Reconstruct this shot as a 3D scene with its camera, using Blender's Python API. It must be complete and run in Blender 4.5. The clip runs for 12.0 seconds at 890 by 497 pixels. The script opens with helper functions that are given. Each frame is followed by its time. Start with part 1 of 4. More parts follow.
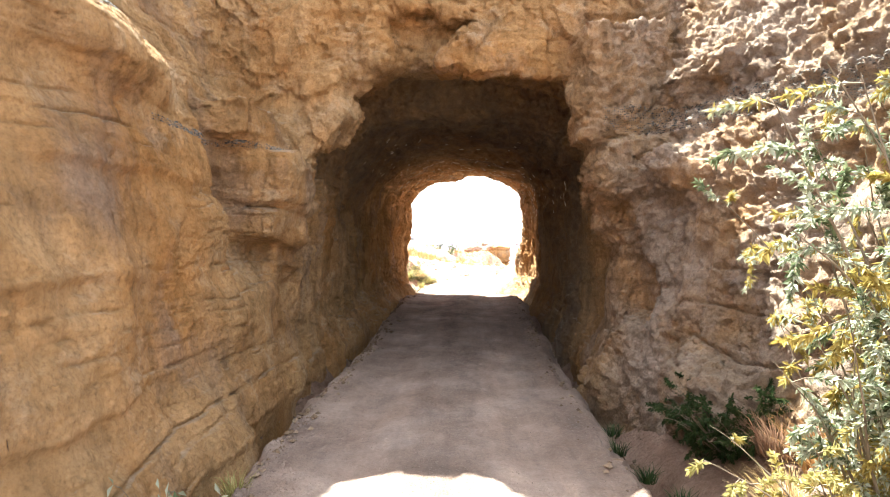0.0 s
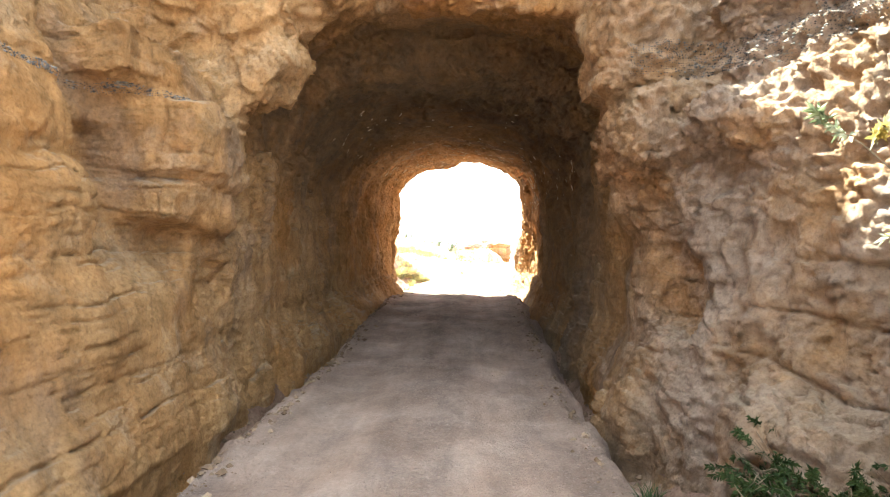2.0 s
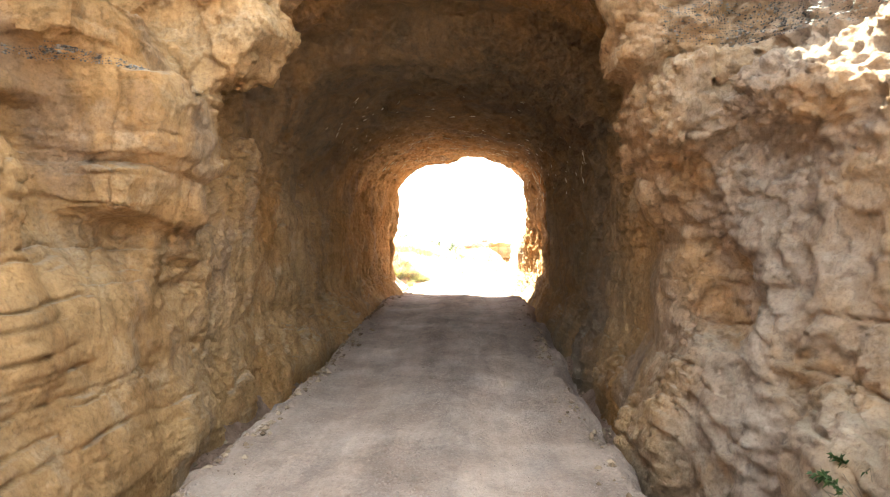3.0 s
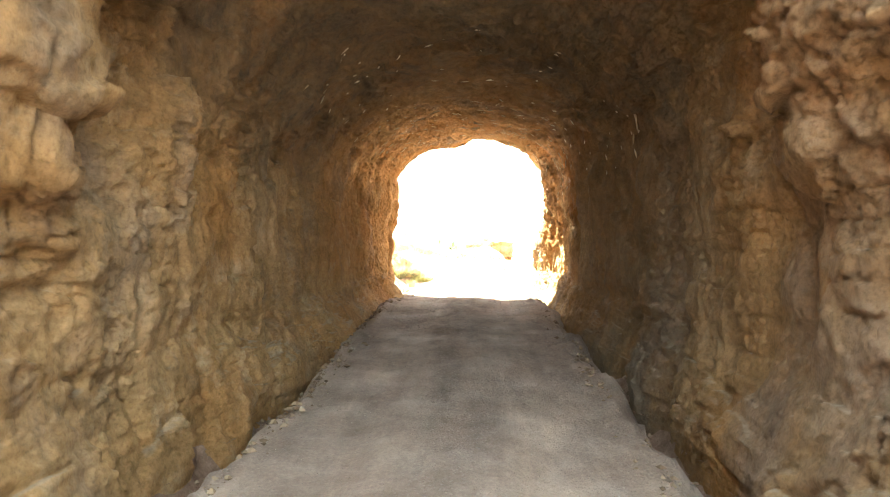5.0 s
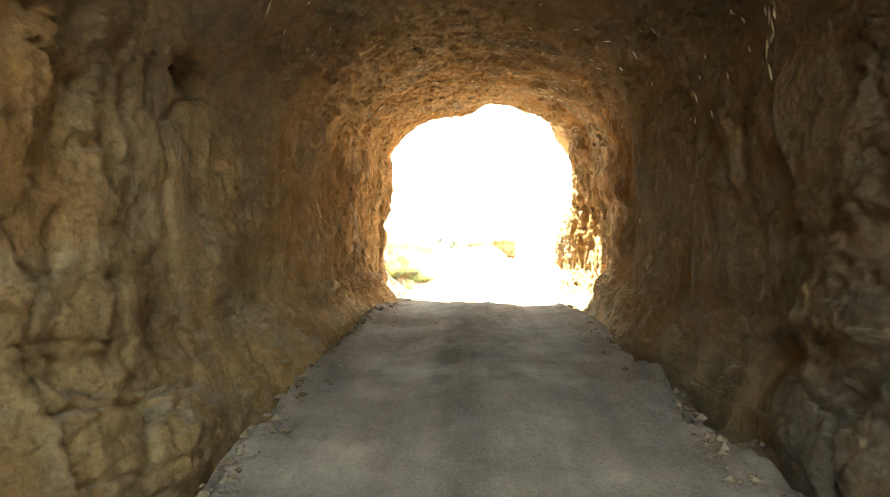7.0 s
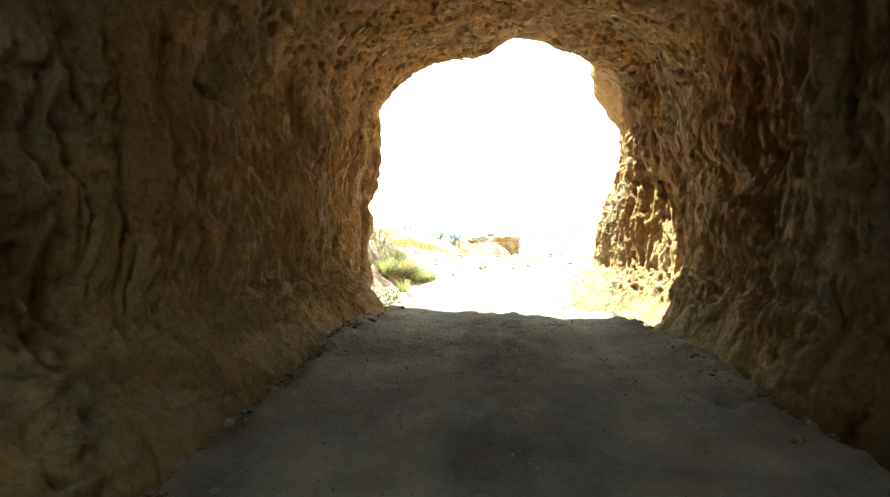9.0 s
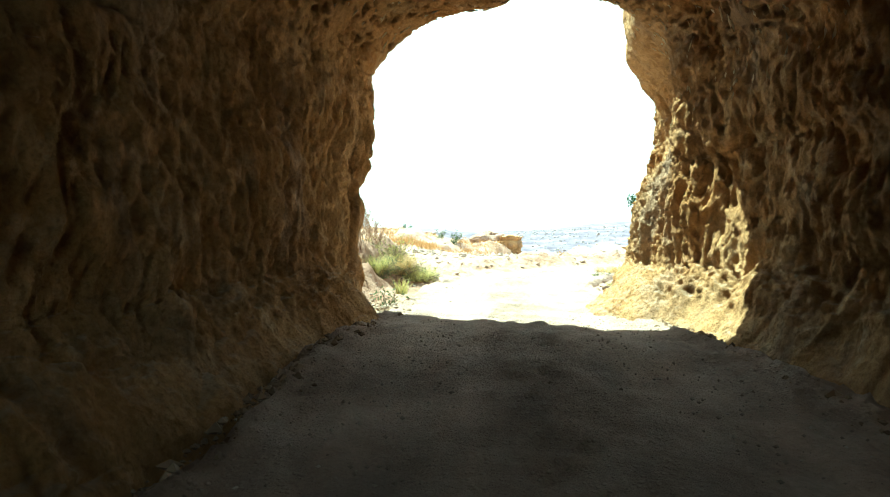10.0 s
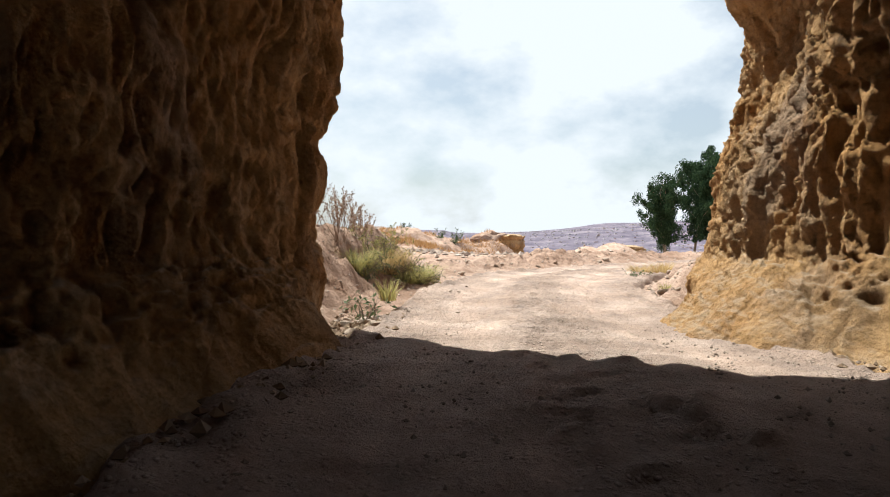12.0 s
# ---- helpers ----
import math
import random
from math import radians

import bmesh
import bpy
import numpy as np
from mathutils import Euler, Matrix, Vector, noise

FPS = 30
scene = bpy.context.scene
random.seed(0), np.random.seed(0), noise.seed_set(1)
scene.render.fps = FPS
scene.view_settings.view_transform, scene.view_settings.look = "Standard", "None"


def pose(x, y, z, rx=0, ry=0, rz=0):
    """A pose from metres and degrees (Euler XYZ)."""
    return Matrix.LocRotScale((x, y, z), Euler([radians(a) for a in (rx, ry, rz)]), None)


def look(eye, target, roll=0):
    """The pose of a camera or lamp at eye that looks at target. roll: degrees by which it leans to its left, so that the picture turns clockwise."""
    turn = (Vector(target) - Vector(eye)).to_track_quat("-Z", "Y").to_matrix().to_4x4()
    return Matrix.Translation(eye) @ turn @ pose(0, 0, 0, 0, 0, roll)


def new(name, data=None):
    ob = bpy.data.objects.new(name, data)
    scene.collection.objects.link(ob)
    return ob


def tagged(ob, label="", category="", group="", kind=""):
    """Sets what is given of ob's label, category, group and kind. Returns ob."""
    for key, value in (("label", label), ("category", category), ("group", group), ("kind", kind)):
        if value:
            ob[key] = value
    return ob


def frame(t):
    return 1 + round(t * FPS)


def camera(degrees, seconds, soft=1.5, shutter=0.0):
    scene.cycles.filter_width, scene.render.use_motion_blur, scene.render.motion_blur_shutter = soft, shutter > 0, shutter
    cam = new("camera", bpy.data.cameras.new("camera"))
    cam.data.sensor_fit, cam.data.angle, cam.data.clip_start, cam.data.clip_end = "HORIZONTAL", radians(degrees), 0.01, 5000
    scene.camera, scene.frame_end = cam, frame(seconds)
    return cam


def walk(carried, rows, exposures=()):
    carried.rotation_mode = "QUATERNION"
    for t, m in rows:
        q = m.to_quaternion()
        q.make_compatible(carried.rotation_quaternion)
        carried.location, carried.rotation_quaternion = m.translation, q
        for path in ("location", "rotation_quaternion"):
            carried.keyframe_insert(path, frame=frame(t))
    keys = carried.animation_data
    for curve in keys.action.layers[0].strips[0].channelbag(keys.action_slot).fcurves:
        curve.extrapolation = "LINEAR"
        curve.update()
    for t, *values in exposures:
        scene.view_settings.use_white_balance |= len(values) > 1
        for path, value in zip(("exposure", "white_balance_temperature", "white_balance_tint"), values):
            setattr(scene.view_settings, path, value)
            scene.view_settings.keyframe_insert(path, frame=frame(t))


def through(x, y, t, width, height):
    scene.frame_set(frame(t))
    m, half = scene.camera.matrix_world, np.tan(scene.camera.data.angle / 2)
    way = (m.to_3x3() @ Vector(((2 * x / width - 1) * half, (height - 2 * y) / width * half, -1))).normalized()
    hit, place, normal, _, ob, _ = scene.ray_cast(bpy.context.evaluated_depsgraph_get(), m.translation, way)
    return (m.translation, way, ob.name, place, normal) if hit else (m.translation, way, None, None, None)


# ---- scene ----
cam = camera(72.0, 12.0, soft=1.0)
# places along the road are written in paces of this many metres
PACE = 1.547
METRES, EYE, TILT, LEAN, TURN = 10.0, 1.72, -0.646, 0.0, 0.0
ROWS = [
    (0.0, 0.0, 0.0, 0.0, -0.0, -0.0, 0.0),
    (0.5, 0.0086, 0.0348, -0.0018, 0.02, -0.1, 0.03),
    (1.0, 0.0167, 0.066, -0.0046, 0.06, -0.16, 0.05),
    (1.5, 0.0235, 0.0947, -0.0073, 0.1, -0.24, 0.05),
    (2.0, 0.0282, 0.1232, -0.0099, 0.16, -0.32, 0.07),
    (2.5, 0.0304, 0.1497, -0.0099, 0.12, -0.35, 0.08),
    (3.0, 0.0259, 0.1725, -0.0127, 0.13, -0.41, 0.07),
    (5.0, 0.0088, 0.3086, -0.0227, 0.06, -0.48, 0.04),
    (5.5, 0.0078, 0.351, -0.027, 0.03, -0.46, 0.04),
    (6.0, 0.0065, 0.3959, -0.0308, 0.08, -0.47, 0.04),
    (6.5, 0.0044, 0.4448, -0.0351, 0.07, -0.48, 0.04),
    (7.0, 0.0001, 0.4973, -0.0384, 0.07, -0.52, 0.04),
    (9.0, -0.0081, 0.7086, -0.0523, 0.16, -0.88, -0.21),
    (9.5, -0.0124, 0.7623, -0.0574, 0.18, -0.94, -0.26),
    (10.0, -0.0159, 0.8135, -0.0616, 0.23, -0.92, -0.25),
    (10.5, -0.0191, 0.8619, -0.0649, 0.26, -0.87, -0.25),
    (11.0, -0.0219, 0.9086, -0.07, 0.23, -0.8, -0.26),
    (11.5, -0.0219, 0.9515, -0.0752, 0.24, -0.8, -0.24),
    (12.0, -0.0218, 0.9906, -0.0783, 0.18, -0.77, -0.25),
]
walk(cam, [(t, pose(0, 0, EYE, TILT, LEAN, TURN) @ pose(METRES * x, METRES * PACE * y, METRES * z, 90 + pitch / PACE, roll, yaw / PACE)) for t, x, y, z, yaw, pitch, roll in ROWS],
     exposures=[(0.0, 3.1, 6120, -1), (1.0, 3.36, 6100, -3), (3.0, 4.04, 6080, -10), (5.0, 4.42, 6050, -18), (5.6, 4.34, 6000, -22), (7.0, 4.34, 5860, -32), (9.0, 3.08, 5480, -38), (10.5, 2.0, 5500, -32), (12.0, 1.15, 6050, -1)])

# ---- light: high sun beyond the far mouth, sky with broken cloud ----
SUN = Vector((-1.55, 1.38 * PACE, 4.2)).normalized()
sun = new("sun", bpy.data.lights.new("sun", "SUN"))
sun.data.energy, sun.data.angle, sun.data.color = 5.0, radians(0.53), (1.0, 0.94, 0.85)
sun.matrix_world = look(SUN * 60 + Vector((0, 8, 0)), (0, 8, 0))

world = bpy.data.worlds.new("sky")
scene.world = world
world.use_nodes = True


def sky_nodes():
    nt = world.node_tree
    n, l = nt.nodes, nt.links
    bg = n["Background"]
    sky = n.new("ShaderNodeTexSky")
    sky.sky_type, sky.sun_disc = "NISHITA", False
    sky.sun_elevation, sky.sun_rotation = math.asin(SUN.z), math.atan2(SUN.x, SUN.y)
    sky.dust_density = 2.5
    tc = n.new("ShaderNodeTexCoord")
    mp = n.new("ShaderNodeMapping")
    mp.inputs["Scale"].default_value = (1.0, 1.0, 1.7)
    mp.inputs["Location"].default_value = (0.35, 0.2, 0.1)
    big = n.new("ShaderNodeTexNoise")
    big.inputs["Scale"].default_value, big.inputs["Detail"].default_value = 2.9, 9
    big.inputs["Roughness"].default_value = 0.56
    ramp = n.new("ShaderNodeValToRGB")
    ramp.color_ramp.elements[0].position, ramp.color_ramp.elements[1].position = 0.43, 0.56
    ramp.color_ramp.elements[0].color = (0.42, 0.42, 0.42, 1)
    mix = n.new("ShaderNodeMix")
    mix.data_type = "RGBA"
    mix.inputs["B"].default_value = (9.0, 8.75, 9.2, 1)
    l.new(tc.outputs["Generated"], mp.inputs["Vector"])
    l.new(mp.outputs[0], big.inputs["Vector"])
    l.new(big.outputs["Fac"], ramp.inputs[0])
    l.new(ramp.outputs[0], mix.inputs["Factor"])
    l.new(sky.outputs[0], mix.inputs["A"])
    l.new(mix.outputs["Result"], bg.inputs["Color"])
    bg.inputs["Strength"].default_value = 0.05


sky_nodes()


# ---- noise on arrays of points ----
PERM = np.random.RandomState(7).permutation(256)
PERM = np.concatenate([PERM, PERM, PERM]).astype(np.int64)
GRAD = np.random.RandomState(8).rand(256).astype(np.float32) * 2 - 1


def cellhash(ix, iy, iz):
    return PERM[PERM[PERM[ix & 255] + (iy & 255)] + (iz & 255)]


def vnoise(p):
    """Smooth value noise of points p (n, 3), -1 to 1."""
    p = np.asarray(p, np.float32)
    i = np.floor(p).astype(np.int64)
    f = p - i
    f = f * f * f * (f * (f * 6 - 15) + 10)
    out = 0
    for dx in (0, 1):
        wx = f[:, 0] if dx else 1 - f[:, 0]
        for dy in (0, 1):
            wy = wx * (f[:, 1] if dy else 1 - f[:, 1])
            for dz in (0, 1):
                wz = wy * (f[:, 2] if dz else 1 - f[:, 2])
                out = out + wz * GRAD[cellhash(i[:, 0] + dx, i[:, 1] + dy, i[:, 2] + dz)]
    return out


def fbm(p, octaves=4, gain=0.5):
    p = np.asarray(p, np.float32)
    total, amp = 0, 1.0
    for k in range(octaves):
        total = total + amp * vnoise(p * 2.03 ** k + 17.3 * k)
        amp *= gain
    return total


def ridged(p, octaves=3):
    p = np.asarray(p, np.float32)
    total, amp = 0, 1.0
    for k in range(octaves):
        total = total + amp * (1 - np.abs(vnoise(p * 2.1 ** k + 31.7 * k)) * 2)
        amp *= 0.5
    return total


def cells(p):
    """Worley cells: the nearest and second distances, and a random value of the nearest cell."""
    p = np.asarray(p, np.float32)
    i = np.floor(p).astype(np.int64)
    f1, f2, rnd = np.full(len(p), 9.0, np.float32), np.full(len(p), 9.0, np.float32), np.zeros(len(p), np.float32)
    for dx in (-1, 0, 1):
        for dy in (-1, 0, 1):
            for dz in (-1, 0, 1):
                h = cellhash(i[:, 0] + dx, i[:, 1] + dy, i[:, 2] + dz)
                q = np.stack([i[:, 0] + dx + 0.5 + 0.45 * GRAD[h], i[:, 1] + dy + 0.5 + 0.45 * GRAD[(h * 7 + 3) & 255], i[:, 2] + dz + 0.5 + 0.45 * GRAD[(h * 13 + 5) & 255]], 1)
                d = ((p - q) ** 2).sum(1)
                near = d < f1
                f2 = np.where(near, f1, np.minimum(f2, d))
                rnd = np.where(near, GRAD[(h * 29 + 11) & 255], rnd)
                f1 = np.where(near, d, f1)
    return np.sqrt(f1), np.sqrt(f2), rnd


def facets(p, tilt=0.6):
    """Broken faces: in each Worley cell a plane of its own height and slope; also the nearness to a joint."""
    p = np.asarray(p, np.float32)
    i = np.floor(p).astype(np.int64)
    f1, f2 = np.full(len(p), 9.0, np.float32), np.full(len(p), 9.0, np.float32)
    val = np.zeros(len(p), np.float32)
    for dx in (-1, 0, 1):
        for dy in (-1, 0, 1):
            for dz in (-1, 0, 1):
                h = cellhash(i[:, 0] + dx, i[:, 1] + dy, i[:, 2] + dz)
                o = p - np.stack([i[:, 0] + dx + 0.5 + 0.45 * GRAD[h], i[:, 1] + dy + 0.5 + 0.45 * GRAD[(h * 7 + 3) & 255], i[:, 2] + dz + 0.5 + 0.45 * GRAD[(h * 13 + 5) & 255]], 1)
                d = (o ** 2).sum(1)
                near = d < f1
                f2 = np.where(near, f1, np.minimum(f2, d))
                plane = 0.5 * GRAD[(h * 29 + 11) & 255] + tilt * (o[:, 0] * GRAD[(h * 17 + 1) & 255] + o[:, 1] * GRAD[(h * 19 + 2) & 255] + o[:, 2] * GRAD[(h * 23 + 7) & 255])
                val = np.where(near, plane, val)
                f1 = np.where(near, d, f1)
    return val, np.sqrt(f2) - np.sqrt(f1)


def step(a, b, x):
    t = np.clip((x - a) / (b - a), 0, 1)
    return t * t * (3 - 2 * t)


def smax(a, b, k):
    h = np.clip(0.5 + 0.5 * (a - b) / k, 0, 1)
    return b + (a - b) * h + k * h * (1 - h)


def smin(a, b, k):
    return -smax(-a, -b, k)


def mesh_object(name, verts, faces, material, parent=None, label="", smooth=True):
    """One mesh object from arrays of points and of equal-sided faces."""
    faces = np.asarray(faces, np.int32)
    me = bpy.data.meshes.new(name)
    me.vertices.add(len(verts))
    me.vertices.foreach_set("co", np.asarray(verts, np.float32).ravel())
    k = faces.shape[1]
    me.loops.add(faces.size)
    me.loops.foreach_set("vertex_index", faces.ravel())
    me.polygons.add(len(faces))
    me.polygons.foreach_set("loop_start", np.arange(len(faces), dtype=np.int32) * k)
    me.polygons.foreach_set("use_smooth", np.full(len(faces), smooth))
    me.update(calc_edges=True)
    me.materials.append(material)
    ob = new(name, me)
    ob.parent = parent
    if label:
        ob["label"] = label
    return ob


def part(name, bm, material, parent=None, label="", smooth=False):
    """Links a bmesh as one mesh object under a thing or a part."""
    me = bpy.data.meshes.new(name)
    bm.to_mesh(me)
    bm.free()
    me.polygons.foreach_set("use_smooth", [smooth] * len(me.polygons))
    me.materials.append(material)
    ob = new(name, me)
    ob.parent = parent
    if label:
        ob["label"] = label
    return ob


# ---- materials ----
class Nodes:
    """A short way to write node trees."""

    def __init__(self, name, roughness=0.9, specular=0.2):
        self.mat = bpy.data.materials.new(name)
        self.mat.use_nodes = True
        self.n, self.l = self.mat.node_tree.nodes, self.mat.node_tree.links
        self.out = self.n["Principled BSDF"]
        self.out.inputs["Roughness"].default_value = roughness
        self.out.inputs["Specular IOR Level"].default_value = specular
        self.tc = self.n.new("ShaderNodeTexCoord").outputs["Object"]

    def put(self, socket, value):
        if isinstance(value, bpy.types.NodeSocket):
            self.l.new(value, socket)
        else:
            socket.default_value = value

    def at(self, scale=(1, 1, 1), loc=(0, 0, 0), rot=(0, 0, 0)):
        m = self.n.new("ShaderNodeMapping")
        m.inputs["Scale"].default_value, m.inputs["Location"].default_value, m.inputs["Rotation"].default_value = scale, loc, rot
        self.l.new(self.tc, m.inputs[0])
        return m.outputs[0]

    def noise(self, scale, detail=4, rough=0.55, vector=None, distortion=0.0):
        t = self.n.new("ShaderNodeTexNoise")
        self.put(t.inputs["Vector"], vector or self.tc)
        t.inputs["Scale"].default_value, t.inputs["Detail"].default_value = scale, detail
        t.inputs["Roughness"].default_value, t.inputs["Distortion"].default_value = rough, distortion
        return t.outputs["Fac"]

    def voronoi(self, scale, feature="F1", vector=None, output="Distance"):
        t = self.n.new("ShaderNodeTexVoronoi")
        t.feature = feature
        self.put(t.inputs["Vector"], vector or self.tc)
        t.inputs["Scale"].default_value = scale
        return t.outputs[output]

    def ramp(self, fac, stops):
        r = self.n.new("ShaderNodeValToRGB")
        e = r.color_ramp.elements
        while len(e) < len(stops):
            e.new(0.5)
        for k, (at, c) in enumerate(stops):
            e[k].position = at
            e[k].color = (c, c, c, 1) if isinstance(c, (int, float)) else (*c, 1)
        self.l.new(fac, r.inputs[0])
        return r.outputs[0]

    def mix(self, fac, a, b, mode="MIX"):
        m = self.n.new("ShaderNodeMix")
        m.data_type, m.blend_type = "RGBA", mode
        self.put(m.inputs["Factor"], fac)
        self.put(m.inputs["A"], (*a, 1) if isinstance(a, tuple) else a)
        self.put(m.inputs["B"], (*b, 1) if isinstance(b, tuple) else b)
        return m.outputs["Result"]

    def math(self, op, a, b=0.0, c=0.0):
        m = self.n.new("ShaderNodeMath")
        m.operation = op
        for s, v in zip(m.inputs, (a, b, c)):
            self.put(s, v)
        return m.outputs[0]

    def axis(self, which):
        s = self.n.new("ShaderNodeSeparateXYZ")
        self.l.new(self.tc, s.inputs[0])
        return s.outputs[which]

    def random(self):
        return self.n.new("ShaderNodeObjectInfo").outputs["Random"]

    def island(self):
        return self.n.new("ShaderNodeNewGeometry").outputs["Random Per Island"]

    def bump(self, height, strength=0.5, distance=0.02, normal=None):
        b = self.n.new("ShaderNodeBump")
        b.inputs["Strength"].default_value, b.inputs["Distance"].default_value = strength, distance
        self.l.new(height, b.inputs["Height"])
        if normal:
            self.l.new(normal, b.inputs["Normal"])
        return b.outputs[0]

    def done(self, colour, normal=None):
        self.put(self.out.inputs["Base Color"], (*colour, 1) if isinstance(colour, tuple) else colour)
        if normal:
            self.l.new(normal, self.out.inputs["Normal"])
        return self.mat


def rock_material():
    m = Nodes("ochre_sandstone", 0.95, 0.1)
    flute = m.at((1, 1, 0.22))
    bed = m.at((0.25, 0.25, 2.2))
    base = m.ramp(m.noise(0.7, 5, 0.6), [(0.3, (0.300, 0.160, 0.068)), (0.5, (0.390, 0.231, 0.108)), (0.7, (0.445, 0.287, 0.156))])
    ochre = m.ramp(m.noise(0.45, 4, 0.55, m.at(loc=(9, 3, 1))), [(0.50, 0.0), (0.68, 1.0)])
    base = m.mix(m.math("MULTIPLY", ochre, 0.65), base, (0.400, 0.186, 0.056))
    pale = m.ramp(m.noise(1.7, 7, 0.7, m.at(loc=(5, 2, 8))), [(0.54, 0.0), (0.68, 1.0)])
    base = m.mix(m.math("MULTIPLY", pale, 0.55), base, (0.470, 0.350, 0.240))
    grey = m.ramp(m.noise(0.8, 6, 0.65, m.at((1, 1, 0.5), (4, 1, 7))), [(0.52, 0.0), (0.66, 1.0)])
    base = m.mix(m.math("MULTIPLY", grey, 0.6), base, (0.232, 0.172, 0.142))
    east = m.math("MULTIPLY", m.ramp(m.math("DIVIDE", m.axis(0), 10.0), [(0.13, 0.0), (0.21, 1.0)]), m.ramp(m.math("DIVIDE", m.axis(1), 25.0), [(0.27, 1.0), (0.36, 0.0)]))
    east = m.math("MULTIPLY", east, m.ramp(m.noise(1.3, 6, 0.65, m.at(loc=(1, 6, 2))), [(0.36, 0.25), (0.56, 0.9)]))
    base = m.mix(east, base, m.ramp(m.noise(2.4, 6, 0.7), [(0.3, (0.270, 0.200, 0.158)), (0.7, (0.400, 0.318, 0.268))]))
    layer = m.ramp(m.noise(1.4, 5, 0.6, bed), [(0.35, 0.80), (0.6, 1.08)])
    base = m.mix(0.7, base, layer, "MULTIPLY")
    streak = m.ramp(m.noise(5.0, 5, 0.65, flute), [(0.3, 0.64), (0.5, 0.97), (0.68, 1.16)])
    base = m.mix(0.8, base, streak, "MULTIPLY")
    grain = m.ramp(m.noise(38, 6, 0.7), [(0.28, 0.62), (0.48, 1.0), (0.7, 1.2)])
    base = m.mix(0.8, base, grain, "MULTIPLY")
    base = m.mix(0.8, base, m.ramp(m.noise(10, 8, 0.76), [(0.3, 0.70), (0.46, 0.98), (0.68, 1.14)]), "MULTIPLY")
    # the passage's inner shade, painted as a dark tone on the vault and east wall
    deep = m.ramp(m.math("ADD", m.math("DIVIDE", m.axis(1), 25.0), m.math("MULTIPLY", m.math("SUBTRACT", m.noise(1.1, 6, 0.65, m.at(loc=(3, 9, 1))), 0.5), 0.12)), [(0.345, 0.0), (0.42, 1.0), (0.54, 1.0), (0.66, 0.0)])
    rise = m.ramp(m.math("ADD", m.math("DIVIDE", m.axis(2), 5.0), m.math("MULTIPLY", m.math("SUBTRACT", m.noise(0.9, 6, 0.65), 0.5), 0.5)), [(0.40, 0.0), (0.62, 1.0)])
    inner_shade = m.math("MAXIMUM", rise, m.ramp(m.math("DIVIDE", m.axis(0), 10.0), [(0.12, 0.0), (0.2, 0.75)]))
    inner_shade = m.math("MULTIPLY", m.math("MULTIPLY", inner_shade, deep), m.ramp(m.noise(2.3, 7, 0.7, m.at(loc=(7, 1, 4))), [(0.3, 0.35), (0.62, 0.82)]))
    base = m.mix(inner_shade, base, m.ramp(m.noise(14, 6, 0.7), [(0.3, (0.075, 0.066, 0.054)), (0.7, (0.155, 0.135, 0.108))]))
    up = m.n.new("ShaderNodeSeparateXYZ")
    m.l.new(m.n.new("ShaderNodeNewGeometry").outputs["Normal"], up.inputs[0])
    dust = m.math("MULTIPLY", m.ramp(up.outputs[2], [(0.7, 0.0), (0.97, 0.7)]), m.ramp(m.noise(7, 5, 0.7), [(0.3, 0.5), (0.6, 1.0)]))
    base = m.mix(dust, base, m.ramp(m.noise(26, 5, 0.7), [(0.3, (0.32, 0.235, 0.168)), (0.7, (0.45, 0.355, 0.275))]))
    b = m.bump(m.noise(10, 9, 0.70), 0.75, 0.075)
    b = m.bump(m.noise(9, 6, 0.6, flute), 0.3, 0.05, b)
    b = m.bump(m.noise(15, 5, 0.6, m.at((0.5, 0.5, 2.4), (3, 1, 2))), 0.35, 0.03, b)
    b = m.bump(m.voronoi(17, "F1", m.at((1, 1, 0.8))), 0.55, 0.04, b)
    b = m.bump(m.noise(34, 7, 0.75), 0.9, 0.035, b)
    return m.done(base, b)


